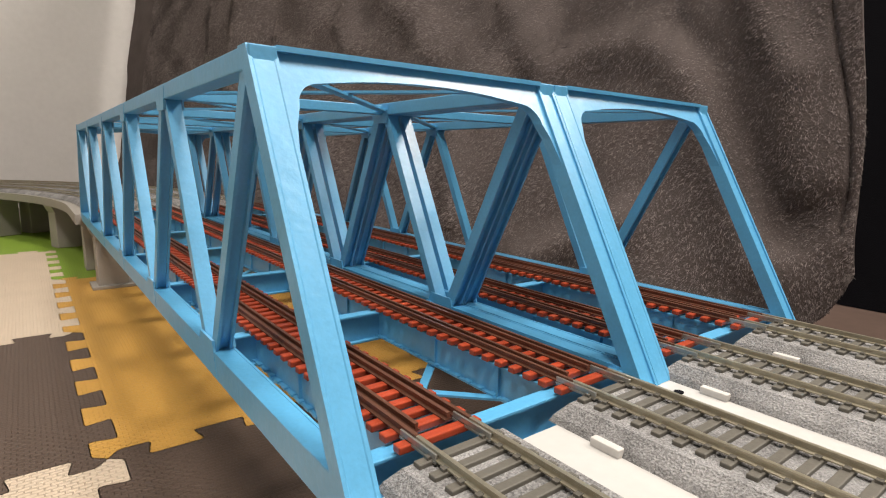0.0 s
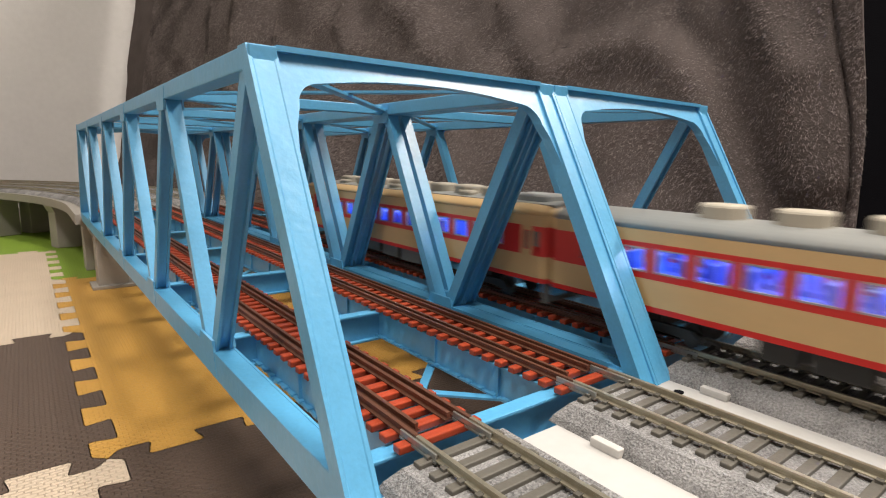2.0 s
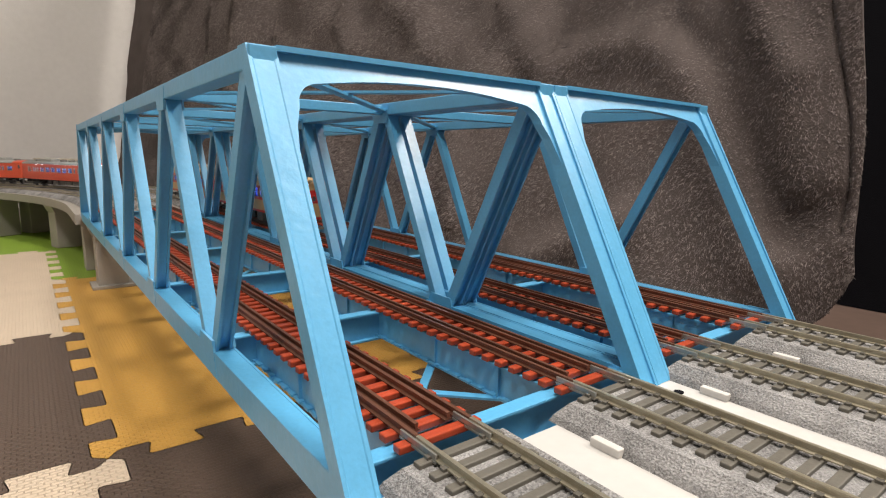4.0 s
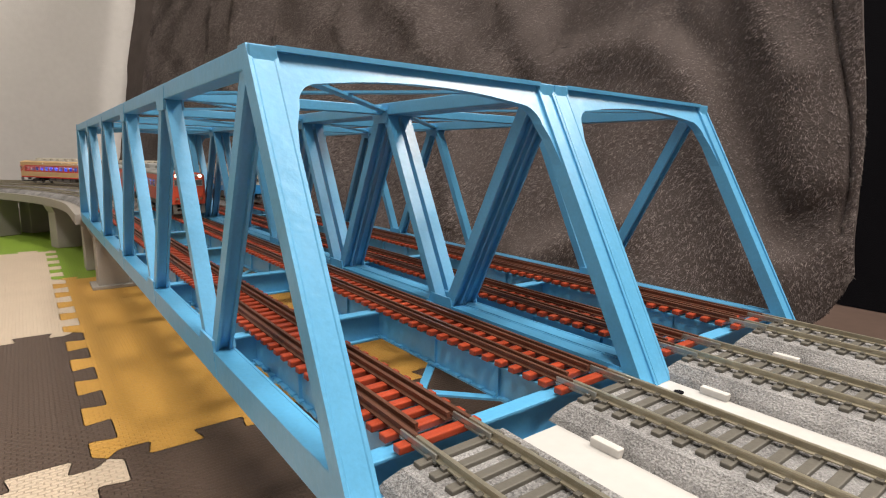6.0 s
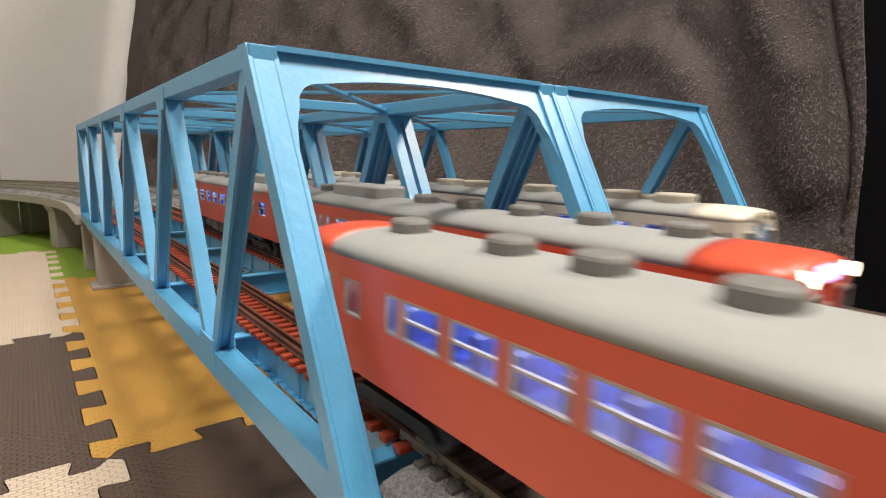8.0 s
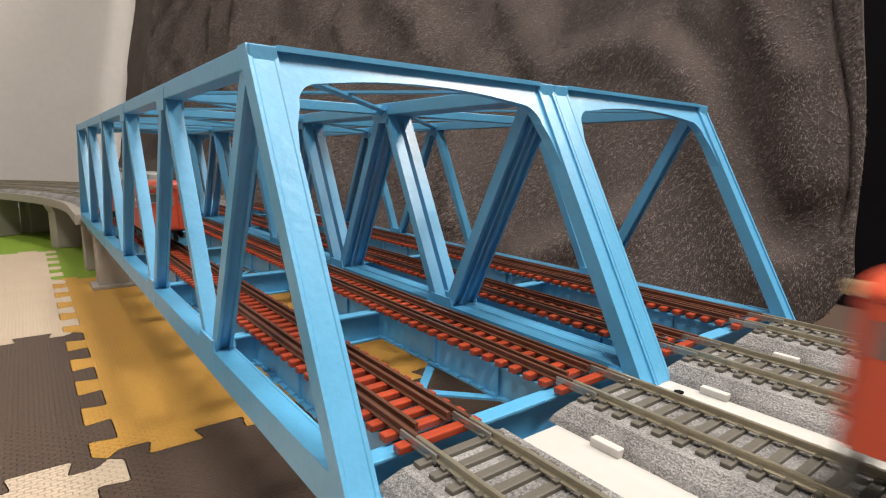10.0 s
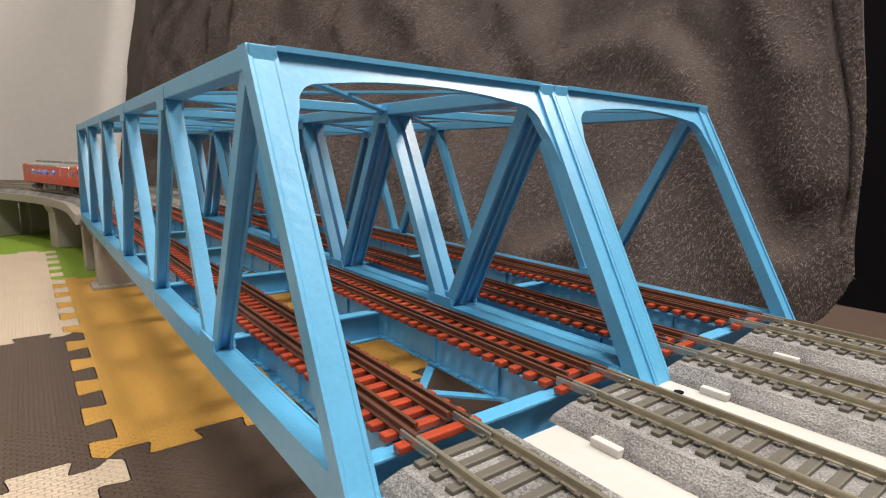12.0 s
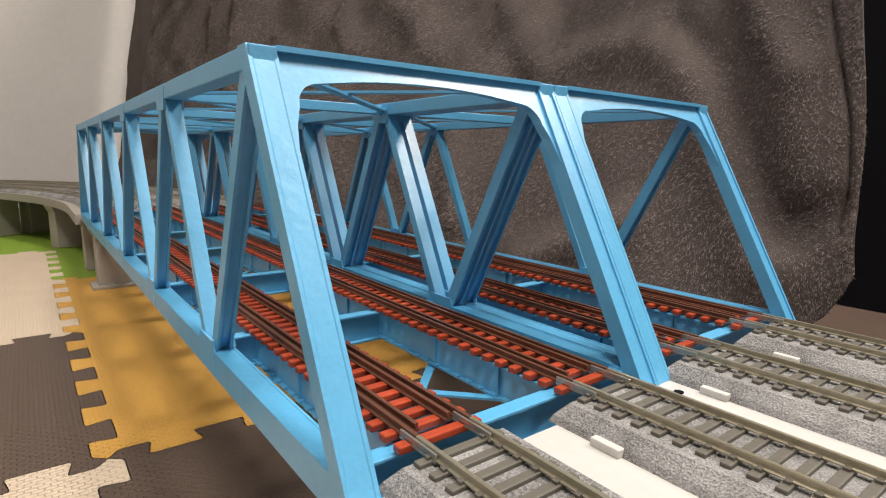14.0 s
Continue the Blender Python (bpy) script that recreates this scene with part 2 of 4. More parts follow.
def blanket():
    """A fleece blanket hung behind the bridges, with folds, its hem rounded at the free corner."""
    path = [(0.395, 0.026), (0.390, 0.06), (0.375, 0.20), (0.36, 0.45), (0.355, 0.8), (0.345, 1.12), (0.305, 1.35), (0.260, 1.60), (0.200, 1.98)]
    seg = [0.0]
    for a, b in zip(path, path[1:]):
        seg.append(seg[-1] + math.dist(a, b))

    def at(s):
        k = max(j for j in range(len(path) - 1) if seg[j] <= s + 1e-9)
        f = (s - seg[k]) / (seg[k + 1] - seg[k])
        return path[k][0] + f * (path[k + 1][0] - path[k][0]), path[k][1] + f * (path[k + 1][1] - path[k][1])

    def place(s, z):
        x, y = at(min(max(s, 0), seg[-1] - 1e-6))
        h = fold_height(y, z)
        pull = 0.30 * max(0, 0.15 - z) * min(1, max(0, (y - 0.05) / 0.1))
        return Vector((x - h - pull + min(0.024 + 1.2 * s, 0.42, max(0.16, 0.42 - 0.4 * (s - 0.6))) * max(0, z - 0.15), y - 0.15 * h + (-0.001 + 0.10 * (z - 0.165)) * max(0, 1 - s / 0.25) + 0.006 * noise.noise(Vector((z * 9, 0, 7.7))) * (s < 0.02), z))

    def low(s):
        return 0.040 + 0.055 * max(0, 1 - s / 0.055) ** 2.2

    nu, nv = 300, 150
    bm = bmesh.new()
    grid, places = [], []
    for i in range(nu + 1):
        s = (seg[-1] - 1e-6) * (i / nu) ** 1.6
        places.append([place(s, low(s) + (1.0 - low(s)) * (j / nv) ** 1.2) for j in range(nv + 1)])
        grid.append([bm.verts.new(p) for p in places[-1]])
    for i in range(nu):
        for j in range(nv):
            bm.faces.new((grid[i][j], grid[i + 1][j], grid[i + 1][j + 1], grid[i][j + 1]))
    ob = thing("blanket", "dark brown-grey fleece blanket hung as a backdrop", "blanket")
    cloth = part("cloth", bm, BLANKET, ob, smooth=True)
    sol = cloth.modifiers.new("thickness", "SOLIDIFY")
    sol.thickness, sol.offset = 0.003, 0
    # pile: short tufts that lie down the cloth
    P = np.array([[v for v in row] for row in places])
    du = np.gradient(P, axis=0)
    dv = np.gradient(P, axis=1)
    nor = np.cross(dv, du)
    nor /= np.linalg.norm(nor, axis=2, keepdims=True)
    nor *= np.sign(-nor[..., :1])
    down = -dv / np.linalg.norm(dv, axis=2, keepdims=True)
    rng = np.random.default_rng(5)
    n = 1000000
    u = (nu - 1.001) * (0.95 * rng.random(n) ** 0.85)
    v = (nv - 1.001) * (0.80 * rng.random(n))
    iu, iv = u.astype(int), v.astype(int)
    fu, fv = (u - iu)[:, None], (v - iv)[:, None]
    base = (1 - fu) * ((1 - fv) * P[iu, iv] + fv * P[iu, iv + 1]) + fu * ((1 - fv) * P[iu + 1, iv] + fv * P[iu + 1, iv + 1])
    nn, dd = nor[iu, iv], down[iu, iv]
    ss = np.cross(dd, nn)
    y, z = base[:, 1], base[:, 2]
    # strands lie down the cloth and gather in small tufts with dark gaps between them
    g = 0.30 * np.sin(y * 31 + 3 * np.sin(z * 23)) + 0.25 * np.sin(z * 47 + 2.5 * np.sin(y * 19 + 1)) + rng.normal(0, 0.45, n) + 0.35
    grow = 0.46 + 0.60 * np.clip((y - 0.03) / 0.8, 0, 1)
    tuft = np.sin((y * 1150 + 2.2 * np.sin(z * 610) + 1.5 * np.sin(z * 233 + y * 97)) / grow) * np.sin((z * 1020 + 2.2 * np.sin(y * 570) + 1.5 * np.sin(y * 211 - z * 131)) / grow)
    lift = 0.40 + 0.22 * tuft + rng.normal(0, 0.12, n)
    way = dd * np.cos(g)[:, None] + ss * np.sin(g)[:, None] + np.clip(lift, 0.05, 1.1)[:, None] * nn
    side = ss * np.cos(g)[:, None] - dd * np.sin(g)[:, None]
    size = grow * rng.uniform(0.65, 1.25, n) * np.clip(0.80 + 0.45 * tuft, 0.2, 1.2)
    ln, wd = (0.0044 * size)[:, None], (0.00066 * grow * rng.uniform(0.7, 1.2, n))[:, None]
    base = base + nn * (0.0009 + 0.0006 * tuft)[:, None]
    tri = np.stack([base - side * wd, base + side * wd, base + way * ln], axis=1)
    verts = tri.reshape(-1, 3).tolist()
    faces = (np.arange(n)[:, None] * 3 + np.arange(3)[None, :]).tolist()
    me = bpy.data.meshes.new("fleece")
    me.from_pydata(verts, [], faces)
    me.materials.append(FLEECE)
    pile = new("fleece", me)
    pile.parent = ob
    tagged(pile, "soft lying tufts of fleece", kind="stuff")
    return ob


blanket()
bm = bmesh.new()
box(bm, 0.78, 0.80, -1.2, 1.95, -0.011, 0.70)
tagged(part("dark_cloth", bm, BLACK), "black cloth hanging beside the blanket", "cloth")

# ---------------------------------------------------------------- bridges


def truss_bridge(x_off, tracks):
    br = thing("truss_bridge", "light blue model through-truss railway bridge with inclined end posts", "bridge", "pair of truss bridges")
    T = 0.0082         # width of a truss
    X = Vector((1, 0, 0))
    tops = [(k + 0.5) * PANEL for k in range(6)]
    for side in (0, 1):
        x0 = 0.0004 if side == 0 else W - T - 0.0004
        xm = x0 + T / 2
        # chords
        bm = bmesh.new()
        box(bm, x0, x0 + T, tops[0] - 0.004, tops[-1] + 0.004, HIGH - 0.0065, HIGH, 0.0004)
        part("top_chord", bm, BLUE, br)
        bm = bmesh.new()
        prism(bm, [(x0, -0.0114), (x0 + T, -0.0114), (x0 + T, -0.0010), (x0 + T - 0.0009, -0.0010), (x0 + T - 0.0009, -0.0012), (x0 + 0.0009, -0.0012), (x0 + 0.0009, -0.0010), (x0, -0.0010)], 0.0067, LONG - 0.0067, "y")
        part("bottom_chord", bm, BLUE, br)
        # end posts
        for end in (0, 1):
            bm = bmesh.new()
            ya, yb = 0.0, tops[0] - 0.0020

            ribs = [(x0 + 0.0010, 0.0), (x0 + 0.0010, 0.0005), (x0 + T - 0.0028, 0.0005), (x0 + T - 0.0026, 0.0009), (x0 + T - 0.0010, 0.0009), (x0 + T - 0.0010, 0.0)]
            flat = [(x0 + 0.0008, 0.0), (x0 + 0.0012, 0.0003), (x0 + T - 0.0012, 0.0003), (x0 + T - 0.0008, 0.0)]
            o = [(x0 - 0.00026, 0.0)] + (ribs if side else flat) + [(x0 + T + 0.00026, 0.0), (x0 + T + 0.00026, 0.0070), (x0 - 0.00026, 0.0070)]
            flip = (lambda y: y) if end == 0 else (lambda y: LONG - y)
            foot = -0.0060
            loft(bm, [(x, flip(ya + y), foot) for x, y in o], [(x, flip(yb + y), HIGH + 0.0003) for x, y in o])
            part("end_post", bm, BLUE, br)
        # diagonals
        for k in range(6):
            for b in (k, k + 1):
                if (k == 0 and b == 0) or (k == 5 and b == 6):
                    continue
                bm = bmesh.new()
                ya, yb = b * PANEL + (0.0035 if b == k else -0.0035), tops[k] + (-0.003 if b == k else 0.003)
                a, c = (xm, ya, -0.006), (xm, yb, HIGH - 0.004)
                if b == k:
                    bar(bm, a, c, X, 0.0050, T - 0.0019)
                else:
                    h_bar(bm, a, c, X, T - 0.0019, 0.0058, 0.0011, 0.0014)
                part("diagonal", bm, BLUE, br)
        for k in range(1, 6):
            bm = bmesh.new()
            for xx in (x0 - 0.0002, x0 + T - 0.0008):
                prism(bm, [(k * PANEL - 0.013, -0.0105), (k * PANEL + 0.013, -0.0105), (k * PANEL + 0.0085, 0.003), (k * PANEL - 0.0085, 0.003)], xx, xx + 0.001)
            part("gusset", bm, BLUE, br)
        for k in range(1, 5):
            bm = bmesh.new()
            for xx in (x0 - 0.0002, x0 + T - 0.0008):
                prism(bm, [(tops[k] - 0.010, HIGH - 0.001), (tops[k] + 0.010, HIGH - 0.001), (tops[k] + 0.007, HIGH - 0.011), (tops[k] - 0.007, HIGH - 0.011)], xx, xx + 0.001)
            part("gusset", bm, BLUE, br)
        for end in (0, 1):
            bm = bmesh.new()
            for xx in (x0 + 0.0001, x0 + T - 0.0010):
                o = [(0.0035, -0.0113), (0.030, -0.0113), (0.024, -0.0007), (0.0060, -0.0007)]
                prism(bm, o if end == 0 else [(LONG - a, b) for a, b in o], xx, xx + 0.0009)
            part("end_gusset", bm, BLUE, br)
    # portals
    for end in (0, 1):
        bm = bmesh.new()
        n = 10
        xi0, xi1 = T - 0.0004, W - T + 0.0004
        inner = [(T - 0.0005 + 0.0038 * (k / 5) ** 1.4, 0.060 + 0.0275 * k / 5) for k in range(5)]
        arch = []
        for i in range(n + 1):
            a = radians(80) * i / n
            arch.append((0.0204 - 0.0080 * math.cos(a), 0.0875 + 0.0072 * math.sin(a)))
        for i in range(1, n + 1):
            xx = 0.0204 + (W / 2 - 0.0204) * i / (n + 1)
            arch.append((xx, 0.0947 + 0.0033 * (1 - ((W / 2 - xx) / (W / 2 - 0.0204)) ** 2)))
        left = inner + arch
        right = [(xi0 + xi1 - x, z) for x, z in reversed(left)]
        outline = [(xi0 - 0.001, 0.1045), (xi0 - 0.001, 0.056)] + left + right + [(xi1 + 0.001, 0.056), (xi1 + 0.001, 0.1045)]
        prism(bm, outline, -0.0006, 0.0042, "y")
        # shear the flat portal to the slope of the end posts
        slope = (tops[0] - 0.0020) / (HIGH + 0.006)
        for v in bm.verts:
            v.co.y += 0.0018 + (v.co.z + 0.006) * slope
            if end:
                v.co.y = LONG - v.co.y
        part("portal", bm, BLUE, br)
        bm = bmesh.new()
        yy = tops[0] - 0.0010
        box(bm, T, W - T, yy - 0.0030, yy + 0.0045, HIGH - 0.0012, HIGH + 0.0004)
        if end:
            for v in bm.verts:
                v.co.y = LONG - v.co.y
        part("portal_flange", bm, BLUE, br)
    # struts and laterals of the top
    for k in range(1, 5):
        bm = bmesh.new()
        box(bm, T, W - T, tops[k] - 0.003, tops[k] + 0.003, HIGH - 0.0062, HIGH - 0.0012, 0.0004)
        part("top_strut", bm, BLUE, br)
    for k in range(5):
        for a, b in ((T, W - T), (W - T, T)):
            bm = bmesh.new()
            bar(bm, (a, tops[k] + 0.003, HIGH - 0.003 - (0.0012 if a < b else 0)), (b, tops[k + 1] - 0.003, HIGH - 0.003 - (0.0012 if a < b else 0)), (0, 0, 1), 0.0052, 0.0011)
            part("top_lateral", bm, BLUE, br)
    # floor beams and stringers
    for k in range(7):
        y = LONG / 2 + (k - 3) * (PANEL - 0.0041)
        bm = bmesh.new()
        box(bm, T, W - T, y - 0.0006, y + 0.0006, -0.0150, -0.0030)
        box(bm, T, W - T, y - 0.0030, y + 0.0030, -0.0030, -0.0018, 0.0003)
        box(bm, T, W - T, y - 0.0030, y + 0.0030, -0.0162, -0.0150, 0.0003)
        part("floor_beam", bm, BLUE, br)
    for tx in (t - x_off for t in tracks):
        for s in (-1, 1):
            xs = tx + s * 0.0090
            bm = bmesh.new()
            prism(bm, [(xs + q, -0.00835 + p) for p, q in h_outline(0.0133, 0.0040, 0.0008, 0.0010)], 0.0135, LONG - 0.0135, "y")
            girder = part("stringer", bm, BLUE, br)
            stiff = None
            for k in range(6):
                for f in (0.33, 0.66):
                    m = pose(xs, (k + f) * PANEL, 0)
                    if stiff is None:
                        bm = bmesh.new()
                        box(bm, -0.0017, 0.0017, -0.0003, 0.0003, -0.0142, -0.0025)
                        stiff = part("stiffener", bm, BLUE, girder)
                        stiff.matrix_basis = m
                    else:
                        share("stiffener", stiff.data, girder, m)
            bm = bmesh.new()
            yy = 0.012
            while yy < LONG - 0.012:
                box(bm, xs - 0.0026, xs + 0.0026, yy, yy + 0.0034, -0.0146, -0.0137)
                yy += 0.0072
            tagged(part("tab", bm, BLUE, girder), kind="stuff")
    for k in range(6):
        for a, b in ((T, W - T), (W - T, T)):
            bm = bmesh.new()
            z = -0.0150 - (0.0010 if a < b else 0)
            bar(bm, (a, k * PANEL + 0.006, z), (b, (k + 1) * PANEL - 0.004, z), (0, 0, 1), 0.0036, 0.0009)
            part("bottom_lateral", bm, BLUE, br)
    br.location = (x_off, 0, ZB)
    return br


truss_bridge(X0, TRACKS[:2])
truss_bridge(X0 + W, TRACKS[2:])


def rail_profile(x):
    return [(x - 0.0012, -0.0024), (x + 0.0012, -0.0024), (x + 0.0012, -0.0020), (x + 0.0004, -0.0017), (x + 0.0004, -0.0009), (x + 0.0006, -0.0007), (x + 0.0006, 0),
            (x - 0.0006, 0), (x - 0.0006, -0.0007), (x - 0.0004, -0.0009), (x - 0.0004, -0.0017), (x - 0.0012, -0.0020)]


def bridge_track(x):
    tr = thing("bridge_track", "red-brown sleepers with brown running and guard rails on the bridge", "track", "tracks on the bridges", at=(x, 0, ZR))
    g = GAUGE / 2 + 0.0006
    for s in (-1, 1):
        bm = bmesh.new()
        prism(bm, rail_profile(s * g), 0.0062, LONG, "y")
        part("rail", bm, RAIL_BROWN, tr)
        bm = bmesh.new()
        prism(bm, rail_profile(s * (g - 0.0034)), 0.0115, LONG - 0.006, "y")
        part("guard_rail", bm, RAIL_BROWN, tr)
    n = int(LONG / 0.0072)
    first = None
    for i in range(n):
        m = pose(0, 0.0085 + i * (LONG - 0.017) / (n - 1), 0)
        if first is None:
            bm = bmesh.new()
            box(bm, -0.0138, 0.0138, -0.0017, 0.0017, -0.0046, -0.0024, 0.0004)
            first = part("sleeper", bm, SLEEPER_RED, tr)
            first.matrix_basis = m
        else:
            share("sleeper", first.data, tr, m)
    return tr


for x in TRACKS:
    bridge_track(x)

# ---------------------------------------------------------------- near tracks on the white board
NEAR = -2.9
bm = bmesh.new()
box(bm, 0.004, 0.236, NEAR, 0.0015, ZR - 0.018, ZR - 0.0098)
tagged(part("base_board", bm, BOARD_WHITE), "white board carrying the tracks up to the bridges", "board")
# No hole is cut: a flat black disc gives the shade inside it
bm = bmesh.new()
bmesh.ops.create_cone(bm, cap_ends=True, segments=20, radius1=0.0017, radius2=0.0017, depth=0.0004, matrix=Matrix.Translation((0.1262, -0.0075, ZR - 0.0097)))
part("screw_hole_shade", bm, BLACK, bpy.data.objects["base_board"], "black disc painted as the shade inside a screw hole")


def near_track(x):
    tr = thing("roadbed_track", "grey ballasted model track with nickel rails and dark sleepers", "track", "ballasted tracks", at=(x, 0, ZR))
    bm = bmesh.new()
    prism(bm, [(-0.0215, -0.0098), (0.0215, -0.0098), (0.0205, -0.0075), (0.0168, -0.0038), (-0.0168, -0.0038), (-0.0205, -0.0075)], NEAR, 0.0052, "y")
    for v in bm.verts:
        if v.co.y > 0:
            v.co.y -= 0.0040 * (v.co.z + 0.0098) / 0.006 - 0.0004 * math.sin(v.co.x * 900)
    part("roadbed", bm, BALLAST, tr)
    for s in (-1, 1):
        bm = bmesh.new()
        prism(bm, rail_profile(s * (GAUGE / 2 + 0.0006)), NEAR, 0.0060, "y")
        part("rail", bm, RAIL_NICKEL, tr)
        xs = s * (GAUGE / 2 + 0.0006)
        bm = bmesh.new()
        for d in (-1, 1):
            box(bm, *sorted((xs + d * 0.0006, xs + d * 0.0013)), -0.0035, 0.0125, -0.0023, -0.0006, 0.0002)
        box(bm, xs - 0.0015, xs + 0.0015, -0.0035, 0.0125, -0.0030, -0.0024)
        part("rail_joiner", bm, STEEL_DULL, tr, "dull metal rail joiner")
    for yy in (-0.012, -0.135):
        bm = bmesh.new()
        box(bm, -0.0232, -0.0205, yy - 0.0095, yy, -0.0098, -0.0072, 0.0003)
        part("joint_clip", bm, CLIP, tr, "pale grey plastic joint clip")
    first = None
    for i in range(200):
        m = pose(0, -0.0009 - i * 0.0063, 0)
        if first is None:
            bm = bmesh.new()
            box(bm, -0.0140, 0.0140, -0.0014, 0.0014, -0.0042, -0.0026, 0.0003)
            for s in (-1, 1):
                for d in (-1, 1):
                    xc = s * (GAUGE / 2 + 0.0006) + d * 0.0014
                    box(bm, xc - 0.0009, xc + 0.0009, -0.0008, 0.0008, -0.0027, -0.0018)
            first = part("sleeper", bm, SLEEPER_GREY, tr)
            first.matrix_basis = m
        else:
            share("sleeper", first.data, tr, m)
    return tr


for x in TRACKS:
    near_track(x)

# ---------------------------------------------------------------- far curved viaduct


def arc(r, a):
    return CX + r * math.cos(a), CY + r * math.sin(a)


def sweep(bm, profile, y_from, y_to, turn, n=110):
    """A profile of (x, z) carried straight from y_from to y_to and on round the curve."""
    rows = []
    for i in range(n + 1):
        a = radians(turn) * i / n
        rows.append([bm.verts.new((*arc(x - CX, a), z)) for x, z in profile])
    if y_from < y_to:
        rows.insert(0, [bm.verts.new((x, y_from, z)) for x, z in profile])
    m = len(profile)
    for r0, r1 in zip(rows, rows[1:]):
        for j in range(m):
            bm.faces.new((r0[j], r0[(j + 1) % m], r1[(j + 1) % m], r1[j]))
    bm.faces.new(rows[0]), bm.faces.new(rows[-1][::-1])


via = thing("viaduct", "grey plastic elevated viaduct curving away behind the bridges", "viaduct")
bm = bmesh.new()
sweep(bm, [(0.001, ZB - 0.012), (0.24, ZB - 0.012), (0.24, ZB - 0.007), (0.001, ZB - 0.007)], LONG + 0.002, CY, 195)
part("deck", bm, CONCRETE, via)
for xa, xb in ((-0.0045, 0.0008), (0.2402, 0.2455)):
    bm = bmesh.new()
    sweep(bm, [(xa, ZB - 0.0175), (xb, ZB - 0.0175), (xb, ZB - 0.0045), (xa, ZB - 0.0045)], LONG + 0.002, CY, 195)
    part("edge_beam", bm, CONCRETE, via)


def far_track(x):
    tr = thing("curved_track", "grey ballasted track curving over the viaduct", "track", "curved tracks")
    bm = bmesh.new()
    z = ZR - 0.0098
    sweep(bm, [(x - 0.0235, z), (x + 0.0235, z), (x + 0.0165, ZR - 0.0036), (x - 0.0165, ZR - 0.0036)], LONG + 0.003, CY, 195)
    part("roadbed", bm, BALLAST, tr)
    for s in (-1, 1):
        bm = bmesh.new()
        sweep(bm, [(a, ZR + b) for a, b in rail_profile(x + s * (GAUGE / 2 + 0.0006))], LONG, CY, 195)
        part("rail", bm, RAIL_NICKEL, tr)


for x in TRACKS:
    far_track(x)


def pier(x, y, rz, label, wide=0.034, deep=0.028, foot=True):
    p = thing("pier", label, "pier", "viaduct piers", at=(x, y, 0))
    p.rotation_euler = (0, 0, radians(rz))
    top = ZB - 0.013
    bm = bmesh.new()
    box(bm, -wide / 2, wide / 2, -deep / 2, deep / 2, 0.0, top - 0.018, 0.0015)
    part("column", bm, CONCRETE, p)
    bm = bmesh.new()
    prism(bm, [(-wide / 2, top - 0.0185), (wide / 2, top - 0.0185), (wide / 2 + 0.005, top - 0.008), (wide / 2 + 0.005, top), (-wide / 2 - 0.005, top), (-wide / 2 - 0.005, top - 0.008)], -deep / 2 - 0.002, deep / 2 + 0.002, "y")
    part("cap", bm, CONCRETE, p)
    if foot:
        bm = bmesh.new()
        box(bm, -wide / 2 - 0.007, wide / 2 + 0.007, -deep / 2 - 0.007, deep / 2 + 0.007, 0.0, 0.004, 0.0008)
        part("foot", bm, CONCRETE, p)


for x in (0.028, 0.094, 0.155, 0.213):
    pier(x, 0.700, 0, "beige-grey plastic pier under the far end of the bridge")
for x in (0.030, 0.092, 0.152, 0.212):
    pier(x, 0.835, 0, "grey plastic pier of the viaduct", 0.044, 0.030, False)
for a in (15, 31, 46, 61, 76, 91, 108, 135, 162, 188):
    for r in (0.030, 0.092, 0.152, 0.212):
        pier(*arc(r - CX, radians(a)), a, "grey plastic pier of the curved viaduct", 0.042, 0.034, False)

# ---------------------------------------------------------------- trains
ORANGE = mat("vermilion_paint", (0.58, 0.082, 0.038), 0.36, 0, 0.05, 300, 30)
CREAM = mat("cream_paint", (0.56, 0.375, 0.18), 0.45, 0, 0.05, 300, 30)
RED = mat("red_paint", (0.55, 0.022, 0.018), 0.38, 0, 0.05, 300, 30)
IVORY = mat("ivory_paint", (0.70, 0.64, 0.52), 0.38, 0, 0.04, 300, 30)
SKYBLUE = mat("blue_paint", (0.035, 0.28, 0.66), 0.38, 0, 0.05, 300, 30)
ROOFGREY = mat("grey_roof_paint", (0.30, 0.305, 0.295), 0.55, 0, 0.07, 500, 40)
UNITGREY = mat("dark_grey_unit", (0.17, 0.165, 0.155), 0.6, 0, 0.08, 500, 40)
UNITBEIGE = mat("beige_grey_unit", (0.42, 0.38, 0.31), 0.55, 0, 0.06, 500, 40)
UNDER = mat("black_underframe", (0.022, 0.021, 0.020), 0.6, 0, 0.25, 500, 40)
GEAR = mat("grey_underfloor_gear", (0.14, 0.135, 0.125), 0.6, 0, 0.15, 500, 40)
STEEL = mat("bright_wheel_steel", (0.20, 0.19, 0.18), 0.35, 0.8, 0.2, 500, 40)
SEAT = mat("blue_seat_plastic", (0.03, 0.10, 0.75), 0.5, 0, 0.15, 300, 90)
SEAT_DARK = mat("dull_blue_seat_plastic", (0.05, 0.11, 0.50), 0.5, 0, 0.3, 300, 90)
CABIN = mat("pale_cabin_plastic", (0.60, 0.60, 0.62), 0.6, 0, 0.08, 300, 60)
FRAME = mat("pale_window_frame", (0.36, 0.33, 0.30), 0.45, 0.2, 0.05)
DARKGLASS = mat("dark_cab_glass", (0.10, 0.10, 0.105), 0.12, 0, 0.3, 300, 60)
CABLIGHT = glow("cabin_lamp", (0.82, 0.87, 1.0), 32.0)
HEADLIGHT = glow("headlamp_lit", (1.0, 0.86, 0.62), 5.0)
